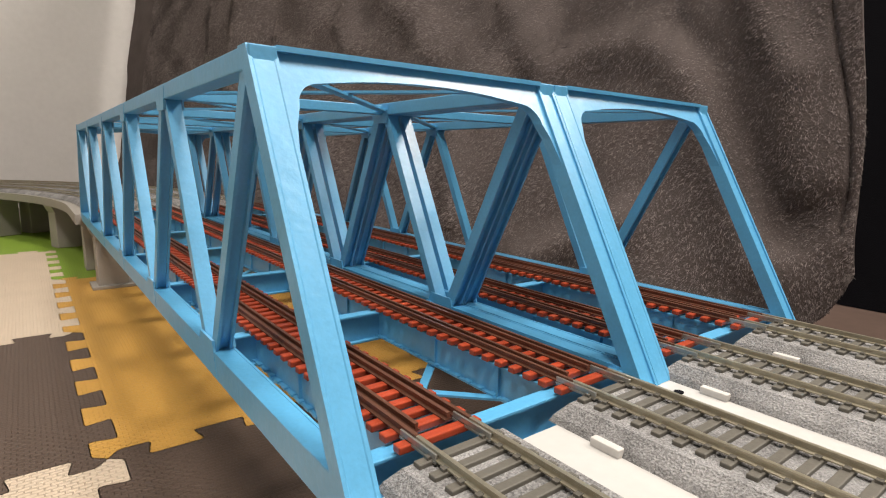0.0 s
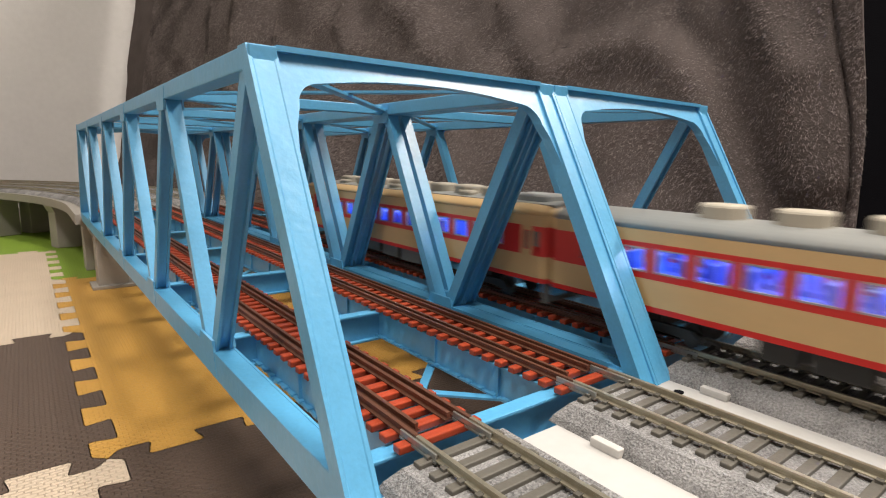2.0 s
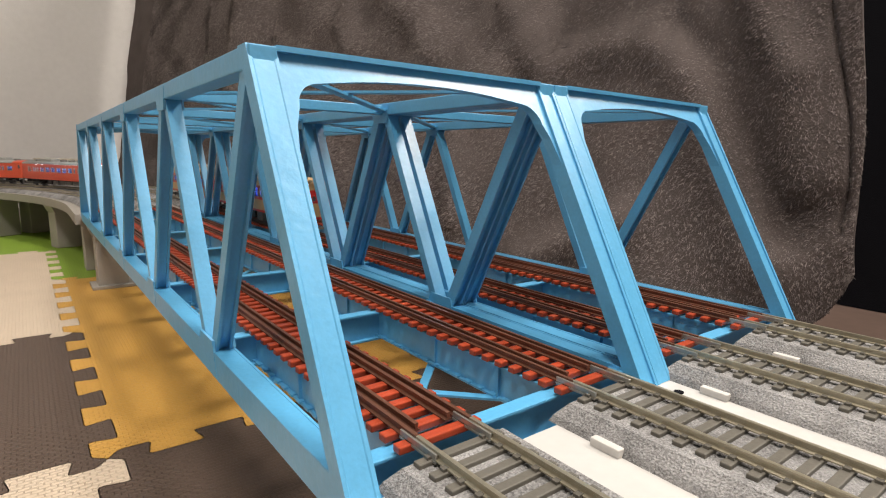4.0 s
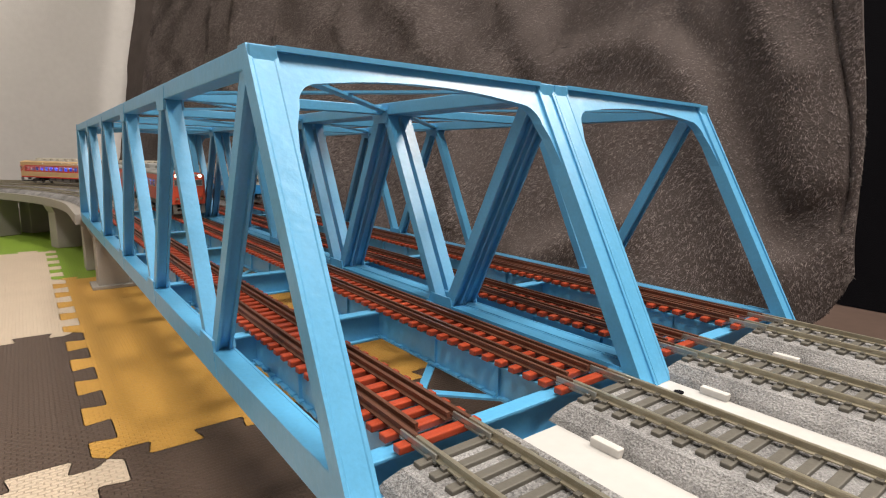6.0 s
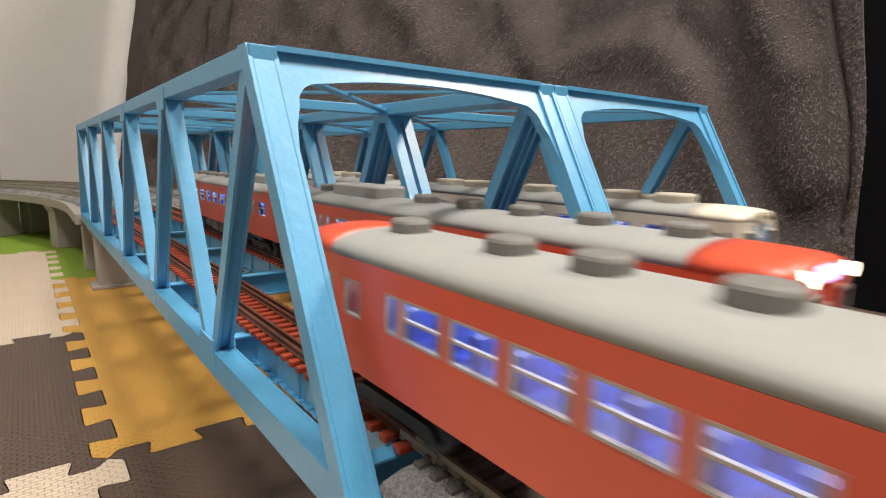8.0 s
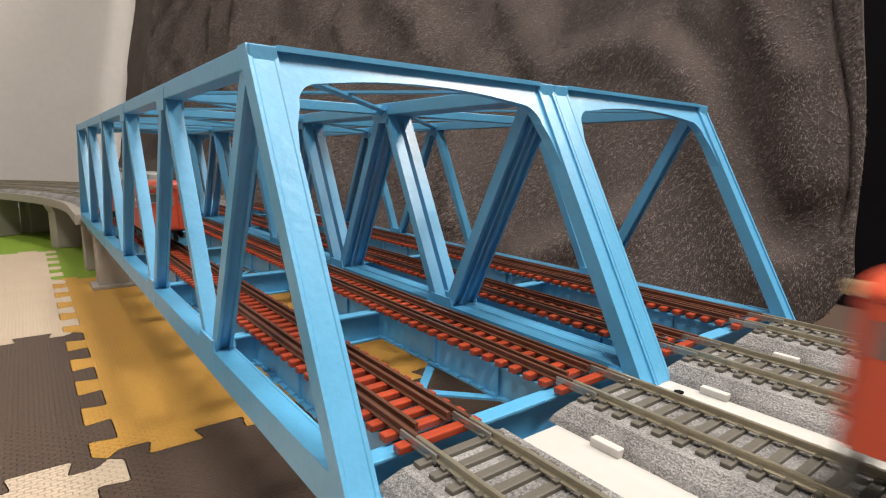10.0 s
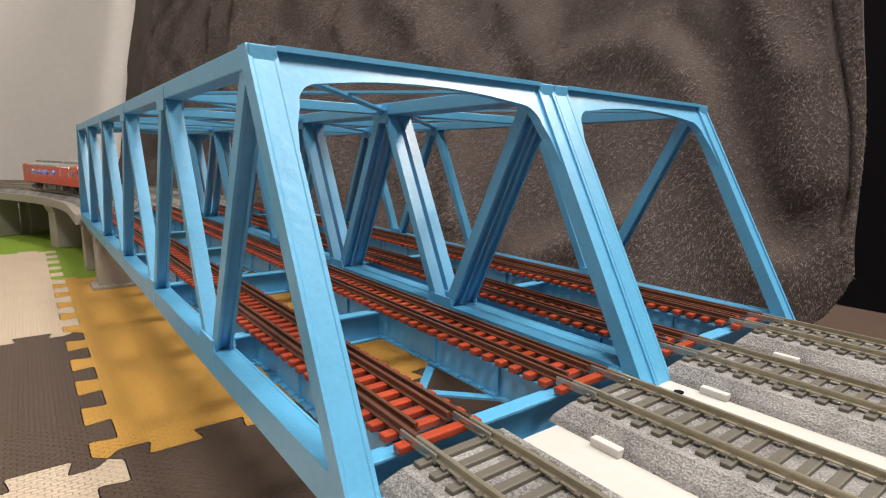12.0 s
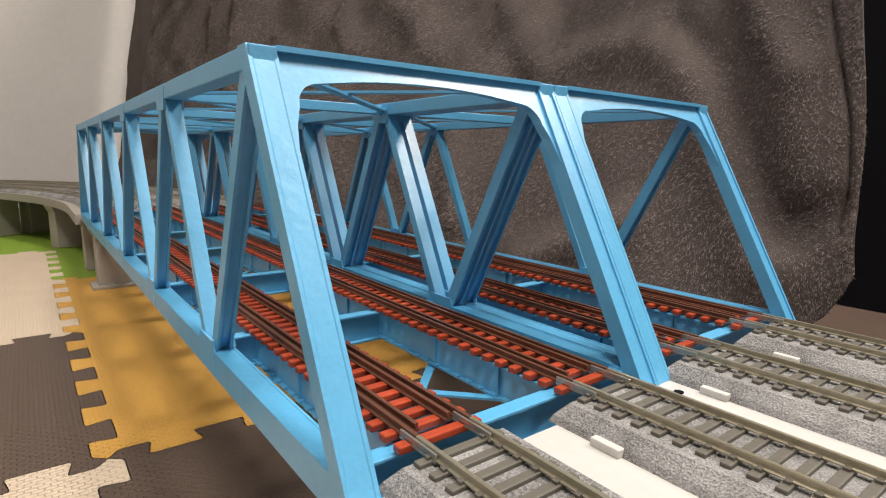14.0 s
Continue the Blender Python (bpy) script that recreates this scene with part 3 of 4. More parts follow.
HEADLIGHT_OFF = mat("headlamp_unlit", (0.65, 0.50, 0.30), 0.15, 0.6, 0.1)
SIGNGLOW = glow("lit_sign", (0.72, 0.50, 1.0), 2.6)


def pane_material():
    m = bpy.data.materials.new("window_pane")
    m.use_nodes = True
    nt = m.node_tree
    nt.nodes.remove(nt.nodes["Principled BSDF"])
    t, g, mix = nt.nodes.new("ShaderNodeBsdfTransparent"), nt.nodes.new("ShaderNodeBsdfGlossy"), nt.nodes.new("ShaderNodeMixShader")
    g.inputs["Roughness"].default_value = 0.05
    t.inputs["Color"].default_value = (0.86, 0.88, 0.92, 1)
    mix.inputs[0].default_value = 0.09
    nt.links.new(t.outputs[0], mix.inputs[1])
    nt.links.new(g.outputs[0], mix.inputs[2])
    nt.links.new(mix.outputs[0], nt.nodes["Material Output"].inputs[0])
    return m


PANE = pane_material()
HW = 0.0182                       # half the width of a car
Z_LOW, Z_EAVE, Z_TOP = 0.0142, 0.0442, 0.0500


def plan_outline(y0, y1, hw, r, front, back):
    """The outline of a car body from above, rounded at a cab end."""
    out = []
    for sx, sy, yy, rounded in ((1, -1, y0, back), (1, 1, y1, front), (-1, 1, y1, front), (-1, -1, y0, back)):
        if not rounded:
            out.append((sx * hw, yy))
            continue
        for i in range(5):
            a = math.pi / 2 * i / 4
            if (sx > 0) == (sy > 0):
                dx, dy = math.cos(a), math.sin(a)
            else:
                dx, dy = math.sin(a), math.cos(a)
            out.append((sx * (hw - r + r * dx), yy + sy * (r * dy - r)))
    return out


def ring(bm, outline, z0, z1, thick=0.0010):
    """A wall that stands on an outline, with a thickness."""
    n = len(outline)
    cx = sum(p[0] for p in outline) / n
    cy = sum(p[1] for p in outline) / n
    ins = [(x - math.copysign(thick, x), y - math.copysign(thick, y - cy)) for x, y in outline]
    rows = [[bm.verts.new((x, y, z)) for x, y in o] for o, z in ((outline, z0), (outline, z1), (ins, z1), (ins, z0))]
    for a in range(4):
        r0, r1 = rows[a], rows[(a + 1) % 4]
        for i in range(n):
            bm.faces.new((r0[i], r0[(i + 1) % n], r1[(i + 1) % n], r1[i]))


def roof_mesh(bm, y0, y1, front, back, hw, z0, z1):
    """A curved roof whose cab ends are rounded down."""
    n = 14
    ys = []
    L = y1 - y0
    def tip(on):
        if not on:
            return [(0.0, 1, 1)]
        return [(0.0, 0.66, 1 - 0.0043 / hw), (0.0013, 0.80, 1 - 0.0016 / hw), (0.0045, 0.90, 1), (0.010, 0.96, 1), (0.018, 1, 1)]
    stations = [(d, k, w) for d, k, w in tip(back)] + [(L - d, k, w) for d, k, w in reversed(tip(front))]
    stations.sort(key=lambda q: q[0])
    rows = []
    for d, k, narrow in stations:
        row = []
        for i in range(n + 1):
            a = math.pi * i / n
            x = -math.cos(a)
            z = abs(math.sin(a)) ** 0.75
            row.append(bm.verts.new((x * hw * narrow, y0 + d, z0 + (z1 - z0) * z * k + 0.0001)))
        rows.append(row)
    for r0, r1 in zip(rows, rows[1:]):
        for i in range(n):
            bm.faces.new((r0[i], r0[i + 1], r1[i + 1], r1[i]))
        bm.faces.new((r0[0], r1[0], r1[n], r0[n]))
    bm.faces.new(rows[0]), bm.faces.new(rows[-1][::-1])


def pill(bm, x, y, lx, ly, z0, z1, round_part):
    """A roof unit with rounded ends and a softened upper edge."""
    r = round_part * min(lx, ly)
    rows = []
    for grow, z in ((0.0, z0), (0.0, z1 - 0.0011), (-0.0004, z1 - 0.0004), (-0.0012, z1)):
        row = []
        for cx, cy, a0 in ((1, 1, 0), (-1, 1, 90), (-1, -1, 180), (1, -1, 270)):
            for k in range(5):
                a = radians(a0 + 22.5 * k)
                row.append(bm.verts.new((x + cx * (lx / 2 - r) + (r + grow) * math.cos(a), y + cy * (ly / 2 - r) + (r + grow) * math.sin(a), z)))
        rows.append(row)
    for r0, r1 in zip(rows, rows[1:]):
        for i in range(20):
            bm.faces.new((r0[i], r0[(i + 1) % 20], r1[(i + 1) % 20], r1[i]))
    bm.faces.new(rows[0]), bm.faces.new(rows[-1])


def railcar(style):
    """One car: +y is its first end, z = 0 the top of the rails."""
    L = style["long"]
    y0, y1 = -L / 2, L / 2
    cab_f, cab_b = style["cabs"]
    car = thing("railcar", style["label"], "train car", style["group"])
    levels = style["levels"]
    w0, w1 = style["window_z"]
    fr = 0.0045
    outline = plan_outline(y0, y1, HW, fr, cab_f, cab_b)
    for name, z0, z1, m, lab in levels:
        bm = bmesh.new()
        ring(bm, outline, z0, z1)
        part(name, bm, m, car, lab)
    band = style["band"]
    # window band: pillars between the openings on both sides
    wins = []
    for a, b in style["windows"]:
        wins.append((y1 - b, y1 - a))
    wins.sort()
    for side in (-1, 1):
        x = side * (HW - 0.0005)
        cur = y0 + (fr if cab_b else 0)
        for a, b in wins + [(y1 - (fr if cab_f else 0), None)]:
            if a > cur + 0.0002:
                bm = bmesh.new()
                box(bm, x - 0.0005, x + 0.0005, cur, a, w0, w1)
                part("window_pillar", bm, band, car, style["band_label"])
            cur = b
        for a, b in wins:
            from_front = y1 - b
            dark = (from_front < style.get("dark_to", 0.0195)) or from_front > style["dark_from"]
            bm = bmesh.new()
            box(bm, x - 0.0003, x + 0.0003, a, b, w0, w1)
            win = part("window", bm, DARKGLASS if dark else PANE, car)
            win.visible_shadow = False
            bm = bmesh.new()
            xo = x + side * 0.0001
            t = 0.0006
            box(bm, xo - 0.0006, xo + 0.0006, a, a + t, w0, w1)
            box(bm, xo - 0.0006, xo + 0.0006, b - t, b, w0, w1)
            box(bm, xo - 0.0006, xo + 0.0006, a + t, b - t, w0, w0 + t)
            box(bm, xo - 0.0006, xo + 0.0006, a + t, b - t, w1 - t, w1)
            if style["bars"] and b - a > 0.009:
                zm = w0 + 0.52 * (w1 - w0)
                box(bm, xo - 0.0005, xo + 0.0005, a + t, b - t, zm - 0.0003, zm + 0.0003)
            part("window_frame", bm, style["frame"] if not dark else band, win)
    # ends
    for end, cab in ((1, cab_f), (-1, cab_b)):
        ye = y1 if end > 0 else y0

        def yb(a, b):
            return (ye - b, ye - a) if end > 0 else (ye + a, ye + b)
        if cab:
            wz0, wz1 = style["cab_window_z"]
            if style["panel_front"]:
                fz0, fz1 = style["front_win"]
                o = sorted([p for p in outline if (p[1] - ye) * end > -0.02], key=lambda p: p[0])
                back = ye - end * 0.0065
                bm = bmesh.new()
                prism(bm, [(o[0][0], back)] + o + [(o[-1][0], back)], w0, w1, "z")
                part("cab_front", bm, style["front_band"], car)
                for xa, xb, za, zb in ((-0.0148, -0.0052, fz0, fz1), (0.0052, 0.0148, fz0, fz1), (-0.0022, 0.0022, fz0 - 0.0016, fz1 - 0.0028)):
                    bm = bmesh.new()
                    box(bm, xa, xb, *yb(-0.0002, 0.0008), za, zb)
                    pane = part("windscreen", bm, DARKGLASS, car)
                    bm = bmesh.new()
                    for p in ((xa, xb, za, za + 0.0007), (xa, xb, zb - 0.0007, zb), (xa, xa + 0.0006, za + 0.0007, zb - 0.0007), (xb - 0.0006, xb, za + 0.0007, zb - 0.0007)):
                        box(bm, p[0], p[1], *yb(-0.0006, 0.0004), p[2], p[3])
                    part("windscreen_frame", bm, style["frame_front"], pane)
                for sx in (-1, 1):
                    bm = bmesh.new()
                    xa, xb = sorted((sx * (HW - 0.0006), sx * (HW + 0.0002)))
                    box(bm, xa, xb, *yb(0.0046, style["quarter"]), fz0 - 0.0006, fz1 - 0.0004)
                    part("quarter_window", bm, DARKGLASS, car)
                bm = bmesh.new()
                for xa in (-0.0056, 0.0049):
                    box(bm, xa, xa + 0.0007, *yb(-0.0011, 0.0), Z_LOW + 0.001, 0.0425)
                part("door_frame", bm, style["front_low"], car)
            if style["cab_side"]:
                for sx in (-1, 1):
                    bm = bmesh.new()
                    xa, xb = sorted((sx * (HW - 0.0002), sx * (HW + 0.0003)))
                    box(bm, xa, xb, *yb(0.0090, 0.0106), 0.0255, 0.0395)
                    box(bm, xa, xb, *yb(0.0141, 0.0160), 0.0255, 0.0395)
                    box(bm, xa, xb, *yb(0.0106, 0.0141), 0.0255, 0.0282)
                    box(bm, xa, xb, *yb(0.0106, 0.0141), 0.0373, 0.0395)
                    part("cab_side", bm, style["cab_side"], car, "cream cab side")
            bm = bmesh.new()
            box(bm, -0.0048, 0.0048, *yb(-0.0008, 0.0), Z_LOW + 0.001, 0.0275, 0.0002)
            part("gangway_door", bm, style["front_low"], car)
            for sx in (-1, 1):
                for lx, lz, rad in style["lamps"]:
                    bm = bmesh.new()
                    mtx = Matrix.Translation((sx * lx, ye - end * (0.0006 if lz < 0.044 else style["lamp_in"]), lz)) @ Matrix.Rotation(math.pi / 2, 4, "X")
                    bmesh.ops.create_cone(bm, cap_ends=True, segments=16, radius1=rad, radius2=rad, depth=0.0045, matrix=mtx)
                    lit = lz > 0.044 and style["lit"].get(end, 0) and (style["lit"][end] == 2 or sx > 0)
                    part("headlamp", bm, HEADLIGHT if lit else HEADLIGHT_OFF, car, "lit headlamp" if lit else "")
                for hz in (0.0185, 0.0225):
                    bm = bmesh.new()
                    box(bm, sx * 0.0125 - 0.002, sx * 0.0125 + 0.002, *yb(-0.0012, -0.0004), hz, hz + 0.0006)
                    part("handrail", bm, style["front_low"], car)
            bm = bmesh.new()
            box(bm, -0.0048, 0.0048, *yb(-0.0009, 0.002), 0.0440, 0.0472, 0.0003)
            part("destination_box", bm, SIGNGLOW if style["lit"].get(end, 0) == 2 else style["cap"], car, "glowing destination sign" if style["lit"].get(end, 0) == 2 else "")
            if not style.get("plough", True):
                continue
            bm = bmesh.new()
            prism(bm, [(-0.0165, 0.0035), (0.0165, 0.0035), (0.0165, 0.0142), (0.0125, 0.0142), (0.0125, 0.0062), (-0.0125, 0.0062), (-0.0125, 0.0142), (-0.0165, 0.0142)], *yb(0.0012, 0.0028), "y")
            part("snow_plough", bm, GEAR, car, "grey plastic plough skirt")
        else:
            bm = bmesh.new()
            box(bm, -HW + 0.001, HW - 0.001, *yb(0.0002, 0.0012), w0, w1)
            part("end_wall", bm, band, car)
            bm = bmesh.new()
            box(bm, -0.006, 0.006, *yb(-0.0022, 0.0), Z_LOW, 0.040, 0.0003)
            part("gangway_bellows", bm, UNDER, car)
        bm = bmesh.new()
        box(bm, -0.0016, 0.0016, *yb(-0.0035, 0.008), 0.0075, 0.0112, 0.0003)
        part("coupler", bm, UNDER, car)
    # roof
    bm = bmesh.new()
    roof_mesh(bm, y0, y1, cab_f, cab_b, HW, Z_EAVE, Z_TOP)
    if style.get("shoulders"):
        part("roof", bm, style["cap"], car, "roof with cream shoulders", smooth=True)
        bm = bmesh.new()
        for i in range(8):
            xa, xb = (HW * 0.66 * (k / 4 - 1) for k in (i, i + 1))
            za, zb = (Z_EAVE + (Z_TOP - Z_EAVE) * (1 - (x / HW) ** 2) ** 0.375 + 0.0001 for x in (xa, xb))
            prism(bm, [(xa, za - 0.001), (xb, zb - 0.001), (xb, zb + 0.0003), (xa, za + 0.0003)], y0 + 0.0005, y1 - 0.0235, "y")
        bmesh.ops.remove_doubles(bm, verts=bm.verts, dist=1e-6)
        part("roof_top", bm, ROOFGREY, car, "matt grey roof top")
    else:
        part("roof", bm, ROOFGREY, car, "matt grey roof", smooth=True)
    for end, cab in ((1, cab_f), (-1, cab_b)):
        if cab:
            bm = bmesh.new()
            roof_mesh(bm, y1 - 0.024, y1, True, False, HW + 0.00025, Z_EAVE, Z_TOP + 0.00025)
            if end < 0:
                for v in bm.verts:
                    v.co.y = -v.co.y
            part("roof_cap", bm, style["cap"], car, "", smooth=True)
    for yy, xx, lx, ly, lz, m, nm in style["roof_units"]:
        bm = bmesh.new()
        pill(bm, xx, y1 - yy, lx, ly, Z_TOP - 0.0024, Z_TOP - 0.0006 + lz, 0.40 if nm != "radiator_hood" else 0.15)
        part(nm, bm, m, car)
    # inside
    bm = bmesh.new()
    box(bm, -HW + 0.0015, HW - 0.0015, y0 + 0.006, y1 - 0.006, Z_LOW + 0.0005, Z_LOW + 0.004)
    part("cabin_floor", bm, CABIN, car)
    bm = bmesh.new()
    yy = y0 + 0.034
    while yy < y1 - 0.034:
        for sx in (-1, 1):
            xa, xb = sorted((sx * 0.0045, sx * 0.0155))
            box(bm, xa, xb, yy, yy + 0.0022, Z_LOW + 0.004, w0 + 0.0062)
            box(bm, xa, xb, yy - 0.0045, yy + 0.0066, Z_LOW + 0.004, w0 - 0.001)
        yy += 0.0118
    tagged(part("seats", bm, style["seat"], car, "rows of blue seats"), kind="stuff")
    bm = bmesh.new()
    box(bm, -0.0015, 0.0015, y0 + 0.012, y1 - 0.012, Z_EAVE - 0.0016, Z_EAVE - 0.0006)
    part("cabin_lamp", bm, CABLIGHT, car, "glowing cabin light strip")
    # underfloor
    bm = bmesh.new()
    box(bm, -0.0145, 0.0145, y0 + 0.004, y1 - 0.004, 0.0125, Z_LOW + 0.0002)
    part("underframe", bm, UNDER, car)
    rng = random.Random(style["seed"])
    yy = y0 + 0.088
    while yy < y1 - 0.098:
        ly = rng.uniform(0.010, 0.022)
        for sx in (-1, 1):
            bm = bmesh.new()
            xa, xb = sorted((sx * rng.uniform(0.004, 0.008), sx * rng.uniform(0.0140, 0.0160)))
            box(bm, xa, xb, yy, yy + ly, rng.uniform(0.0035, 0.0065), 0.0126, 0.0004)
            part("equipment_box", bm, GEAR if rng.random() < 0.7 else UNDER, car)
        yy += ly + rng.uniform(0.002, 0.006)
    for yc in (y0 + 0.048, y1 - 0.048):
        bm = bmesh.new()
        for sx in (-1, 1):
            xa, xb = sorted((sx * 0.0118, sx * 0.0138))
            prism(bm, [(yc - 0.020, 0.0055), (yc - 0.016, 0.0035), (yc - 0.010, 0.0050), (yc + 0.010, 0.0050), (yc + 0.016, 0.0035), (yc + 0.020, 0.0055), (yc + 0.016, 0.0085), (yc - 0.016, 0.0085)], xa, xb)
        box(bm, -0.0118, 0.0118, yc - 0.004, yc + 0.004, 0.006, 0.0126)
        bogie = part("bogie", bm, UNDER, car)
        for dy in (-0.0145, 0.0145):
            for sx in (-1, 1):
                bm = bmesh.new()
                mtx = Matrix.Translation((sx * 0.0088, yc + dy, 0.0054)) @ Matrix.Rotation(math.pi / 2, 4, "Y")
                bmesh.ops.create_cone(bm, cap_ends=True, segments=20, radius1=0.0053, radius2=0.0053, depth=0.0018, matrix=mtx)
                part("wheel", bm, STEEL if sx < 0 else UNDER, bogie)
    return car


def windows_row(first, n, pitch, wide):
    return [(first + i * pitch, first + i * pitch + wide) for i in range(n)]


def units(positions, lx, ly, lz, m, name, x=0.0):
    return [(p, x, lx, ly, lz, m, name) for p in positions]


def style_express(L, cabs, seed, first):
    lv = [("sill_strip", 0.0130, 0.0152, RED, "red strip"), ("lower_side", 0.0152, 0.0255, CREAM, ""), ("band_low", 0.0255, 0.0280, RED, "red band"),
          ("band_top", 0.0375, 0.0394, RED, "red band"), ("upper_side", 0.0394, Z_EAVE, CREAM, "")]
    wins = [(0.0106, 0.0141), (0.0194, 0.0254), (0.0297, 0.0356)] + windows_row(0.0404, 12, 0.0160, 0.0118) + [(0.2345, 0.2395), (L - 0.0141, L - 0.0106)]
    if not first:
        wins = [(0.0106, 0.0141), (0.0215, 0.0280), (0.0330, 0.0405)] + windows_row(0.0463, 12, 0.0160, 0.0120) + [(0.2480, 0.2535)]
    return dict(long=L, cabs=cabs, levels=lv, windows=wins, window_z=(0.0280, 0.0375), band=RED, band_label="red window band", dark_to=0.0290, dark_from=0.2415, frame=FRAME, bars=False,
                cab_window_z=(0.0300, 0.0385), front_band=RED, front_low=CREAM, cap=CREAM, panel_front=True, front_win=(0.0306, 0.0375), quarter=0.0082, seat=SEAT, frame_front=RED, cab_side=CREAM, lamp_in=0.0006, lamps=[(0.0115, 0.0215, 0.0016), (0.004, 0.0475, 0.0013)], lit={},
                roof_units=units([0.045, 0.0715, 0.098, 0.1235, 0.150, 0.1765, 0.203] if not first else [0.047 + 0.024 * i for i in range(8)], 0.0145, 0.0165, 0.0056, UNITBEIGE, "air_conditioner") + units([0.050, 0.122, 0.148, 0.198] if first else [], 0.0075, 0.0115, 0.0030, UNITBEIGE, "roof_vent", -0.0065) + (units([0.247], 0.017, 0.024, 0.0040, ROOFGREY, "radiator_hood") if first else []),
                seed=seed, shoulders=first, group="cream and red express train", label="cream railcar with red window band, blue seats and a grey roof")


def style_commuter(L, cabs, seed, lit, single, group):
    lv = [("lower_side", Z_LOW, 0.0290, ORANGE, ""), ("upper_side", 0.0387, Z_EAVE, ORANGE, "")]
    if single:
        wins = [(0.0135, 0.0168), (0.0214, 0.0248), (0.0322, 0.0402), (0.0530, 0.0580)] + windows_row(0.0598, 5, 0.0172, 0.0144)
        wins += [(0.1510, 0.1560), (0.1605, 0.1755), (0.1960, 0.2000), (0.2350, 0.2400), (0.2495, 0.2575), (L - 0.0170, L - 0.0130)]
    else:
        wins = [(0.0165, 0.0203), (0.0310, 0.0445), (0.0505, 0.0552), (0.0592, 0.0640), (0.0682, 0.0730), (0.0810, 0.0860)] + windows_row(0.0920, 6, 0.0212, 0.0147)
        wins += [(0.2200, 0.2247), (0.2285, 0.2332), (0.2370, 0.2417), (0.2500, 0.2630)]
    return dict(long=L, cabs=cabs, levels=lv, windows=wins, window_z=(0.0290, 0.0387), band=ORANGE, band_label="", dark_from=L - 0.02, frame=FRAME, bars=True,
                cab_window_z=(0.0315, 0.0387), front_band=ORANGE, front_low=ORANGE, cap=ORANGE, panel_front=True, front_win=(0.0343, 0.0414), quarter=0.0088, seat=SEAT_DARK, frame_front=FRAME, cab_side=None, lamp_in=0.0006, lamps=[(0.0122, 0.0455, 0.0017), (0.0125, 0.0200, 0.0013)], lit=lit,
                roof_units=(units([0.036, 0.0750, 0.099, 0.127, 0.158], 0.0098, 0.0112, 0.0042, UNITGREY, "roof_vent") + units([0.216], 0.016, 0.062, 0.0050, ROOFGREY, "radiator_hood")) if single else
                (units([0.034 + 0.031 * i for i in range(5)], 0.010, 0.0115, 0.0042, UNITGREY, "roof_vent") + units([L - 0.075], 0.017, 0.050, 0.0062, ROOFGREY, "radiator_hood") + units([L - 0.030], 0.010, 0.0115, 0.0042, UNITGREY, "roof_vent")),
                seed=seed, plough=not single, group=group, label="vermilion-red diesel railcar with a grey roof and pale-framed windows")


def style_blue(L, cabs, seed):
    lv = [("lower_side", Z_LOW, 0.0225, SKYBLUE, "blue lower side"), ("middle_side", 0.0225, 0.0285, IVORY, ""), ("upper_side", 0.0395, Z_EAVE, IVORY, "")]
    wins = [(0.0080, 0.0120), (0.0200, 0.0270)] + windows_row(0.036, 11, 0.0190, 0.0105)
    return dict(long=L, cabs=cabs, levels=lv, windows=wins, window_z=(0.0285, 0.0395), band=IVORY, band_label="", dark_from=L - 0.02, frame=FRAME, bars=False,
                cab_window_z=(0.0305, 0.0385), front_band=IVORY, front_low=SKYBLUE, cap=IVORY, panel_front=True, front_win=(0.0322, 0.0400), quarter=0.0062, seat=SEAT_DARK, frame_front=IVORY, cab_side=None, lamp_in=0.0006, lamps=[(0.0125, 0.0195, 0.0018), (0.0035, 0.0470, 0.0012)], lit={},
                roof_units=units([0.042, 0.073, 0.104, 0.135, 0.166, 0.197, 0.228], 0.017, 0.020, 0.0048, UNITBEIGE, "air_conditioner") + units([0.058, 0.150], 0.010, 0.012, 0.0032, UNITBEIGE, "roof_vent", -0.004),
                seed=seed, group="ivory and blue train", label="ivory railcar with a blue lower front and beige roof units")


# Each train: the track, +1 if it runs away from the camera, the spacing of its cars, and where its head is (seconds, metres along the track).
TRAINS = []


def add_train(track, away, pitch, cars, heads):
    TRAINS.append((track, away, pitch, cars, heads))


EXP = 0.2685
add_train(TRACKS[2], 1, 0.2728, [railcar(style_express(EXP, (True, True), 3, True)), railcar(style_express(EXP, (True, False), 4, False))],
          [(0.0, -0.2500), (1.0, 0.0445), (2.0, 0.3370), (2.5, 0.4900), (3.0, 0.6215), (5.5, 1.348), (7.8, 2.080), (14.0, 3.95)])
COM = 0.287
add_train(TRACKS[1], -1, 0.294, [railcar(style_commuter(COM, (True, False), 5, {1: 2}, False, "red commuter train")), railcar(style_commuter(COM, (True, True), 6, {}, False, "red commuter train"))],
          [(0.0, 2.11), (2.6, 1.435), (3.2, 1.278), (5.0, 0.828), (6.0, 0.556), (6.5, 0.400), (7.0, 0.239), (7.5, 0.078), (7.8, -0.018), (8.0, -0.060), (14.0, -1.98)])
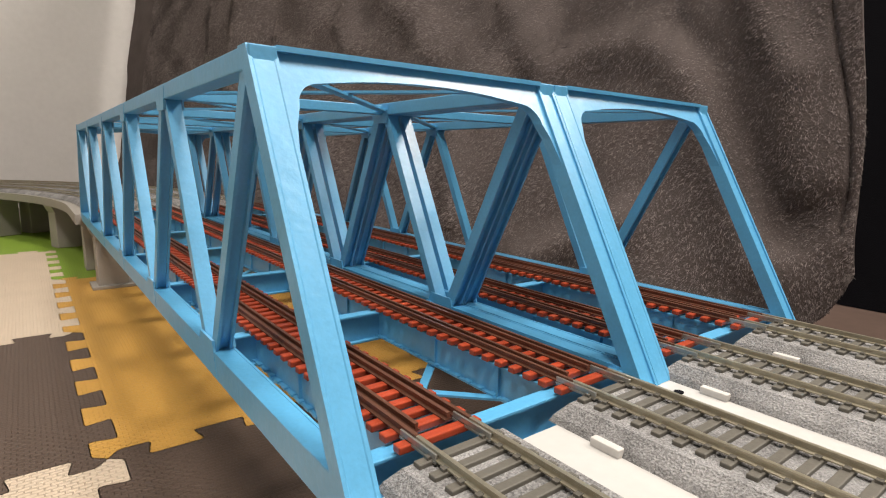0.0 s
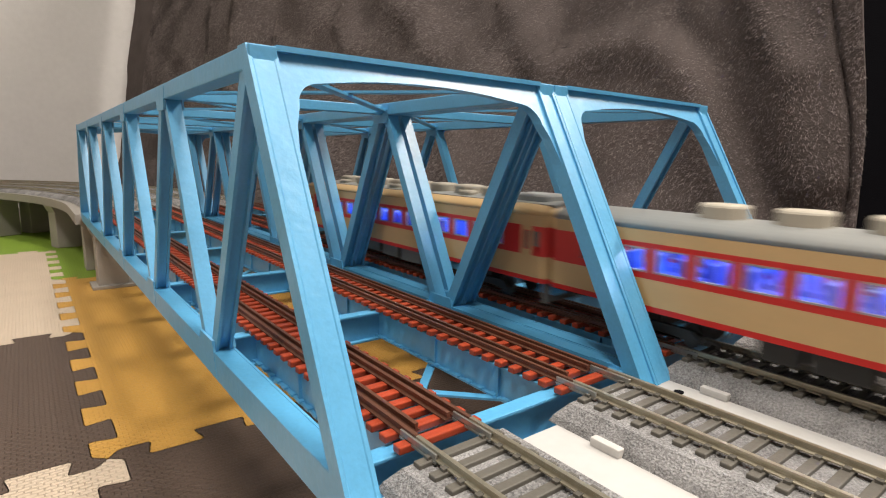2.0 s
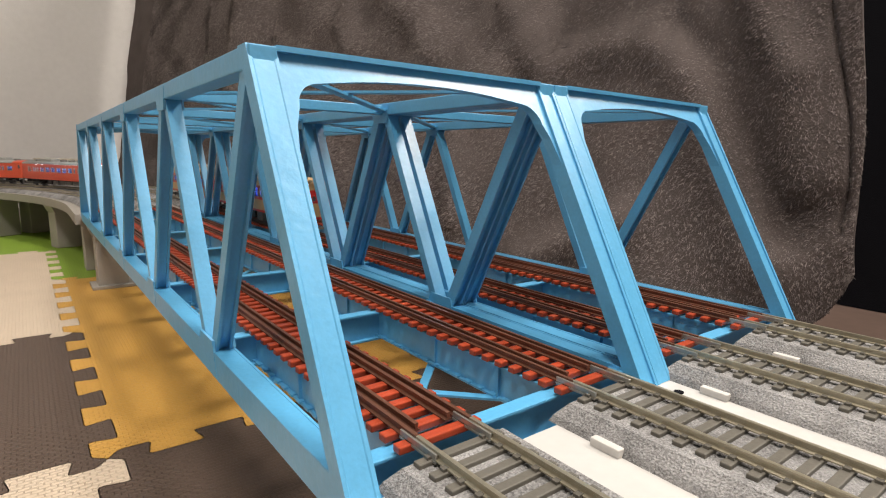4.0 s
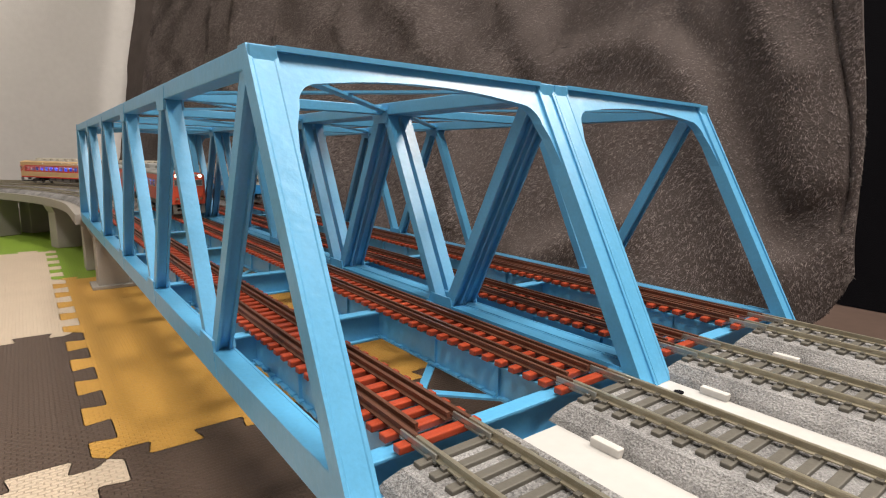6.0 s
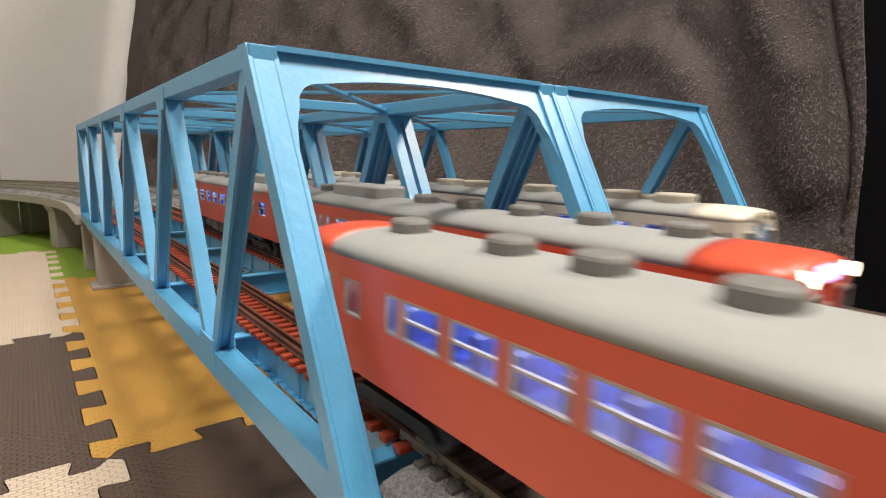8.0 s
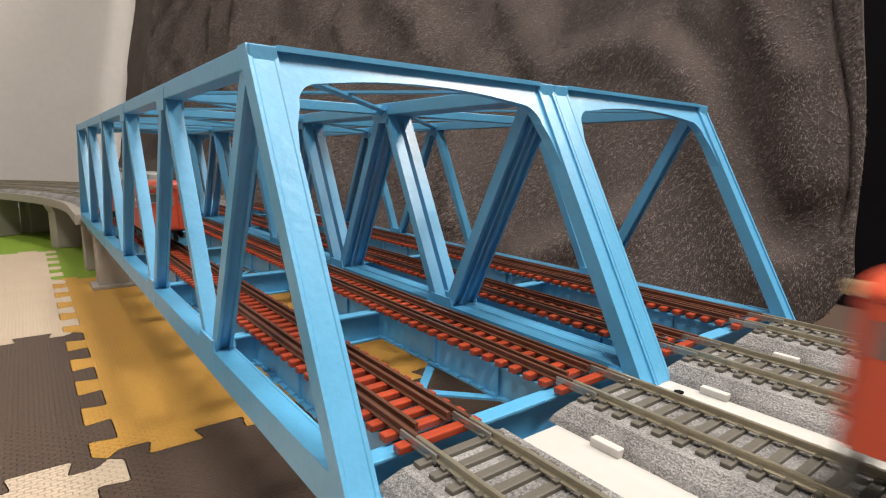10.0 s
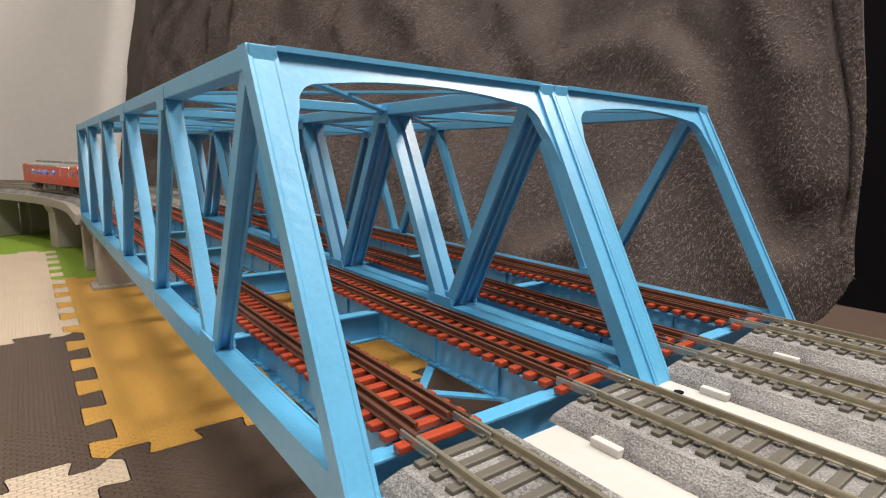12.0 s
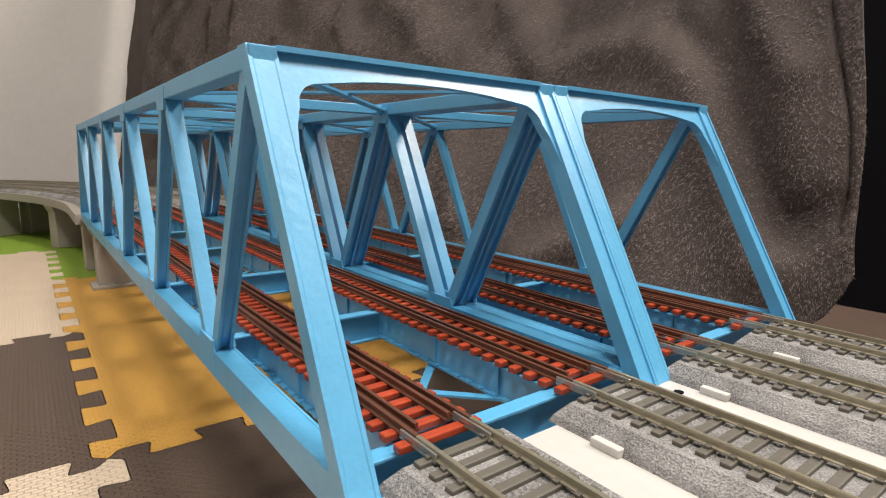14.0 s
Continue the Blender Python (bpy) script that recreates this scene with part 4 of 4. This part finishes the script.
add_train(TRACKS[0], 1, 0.282, [railcar(style_commuter(0.282, (True, True), 7, {-1: 1}, True, "red single railcar"))],
          [(0.0, -2.33), (7.5, -0.079), (7.8, 0.0094), (8.0, 0.0590), (8.2, 0.1030), (11.5, 1.077), (12.0, 1.222), (12.9, 1.526), (14.0, 1.86)])
add_train(TRACKS[3], -1, 0.283, [railcar(style_blue(0.2755, (True, False), 8)), railcar(style_blue(0.2755, (True, False), 9))],
          [(0.0, 2.66), (5.3, 0.912), (7.0, 0.344), (7.5, 0.168), (7.8, 0.066), (8.0, 0.004), (14.0, -1.95)])

# ---------------------------------------------------------------- motion


def on_track(x, s):
    if s < CY:
        return Vector((x, s, ZR))
    a = (s - CY) / (x - CX)
    return Vector((*arc(x - CX, a), ZR))


def head_at(heads, t):
    """Smooth interpolation through the given places of a train's head."""
    n = len(heads)
    d = [(heads[i + 1][1] - heads[i][1]) / (heads[i + 1][0] - heads[i][0]) for i in range(n - 1)]
    m = [d[0]] + [(d[i - 1] + d[i]) / 2 for i in range(1, n - 1)] + [d[-1]]
    k = max(i for i in range(n - 1) if heads[i][0] <= t + 1e-9)
    (t0, s0), (t1, s1) = heads[k], heads[k + 1]
    h = t1 - t0
    u = (t - t0) / h
    return (2 * u ** 3 - 3 * u ** 2 + 1) * s0 + (u ** 3 - 2 * u ** 2 + u) * h * m[k] + (-2 * u ** 3 + 3 * u ** 2) * s1 + (u ** 3 - u ** 2) * h * m[k + 1]


def motions():
    for track, away, pitch, cars, heads in TRAINS:
        for i, car in enumerate(cars):
            rows = []
            flip = i == len(cars) - 1 and len(cars) > 1     # the last car runs cab end last
            for step in range(57):
                t = step * 0.25
                mid = head_at(heads, t) - away * (pitch / 2 + i * pitch)
                a, b = on_track(track, mid - 0.095), on_track(track, mid + 0.095)
                turn = math.degrees(math.atan2(-(b.x - a.x), b.y - a.y)) + (180 if (away < 0) != flip else 0)
                p = (a + b) / 2
                rows.append((t, pose(p.x, p.y, ZR, 0, 0, turn)))
            walk(car, rows)


motions()
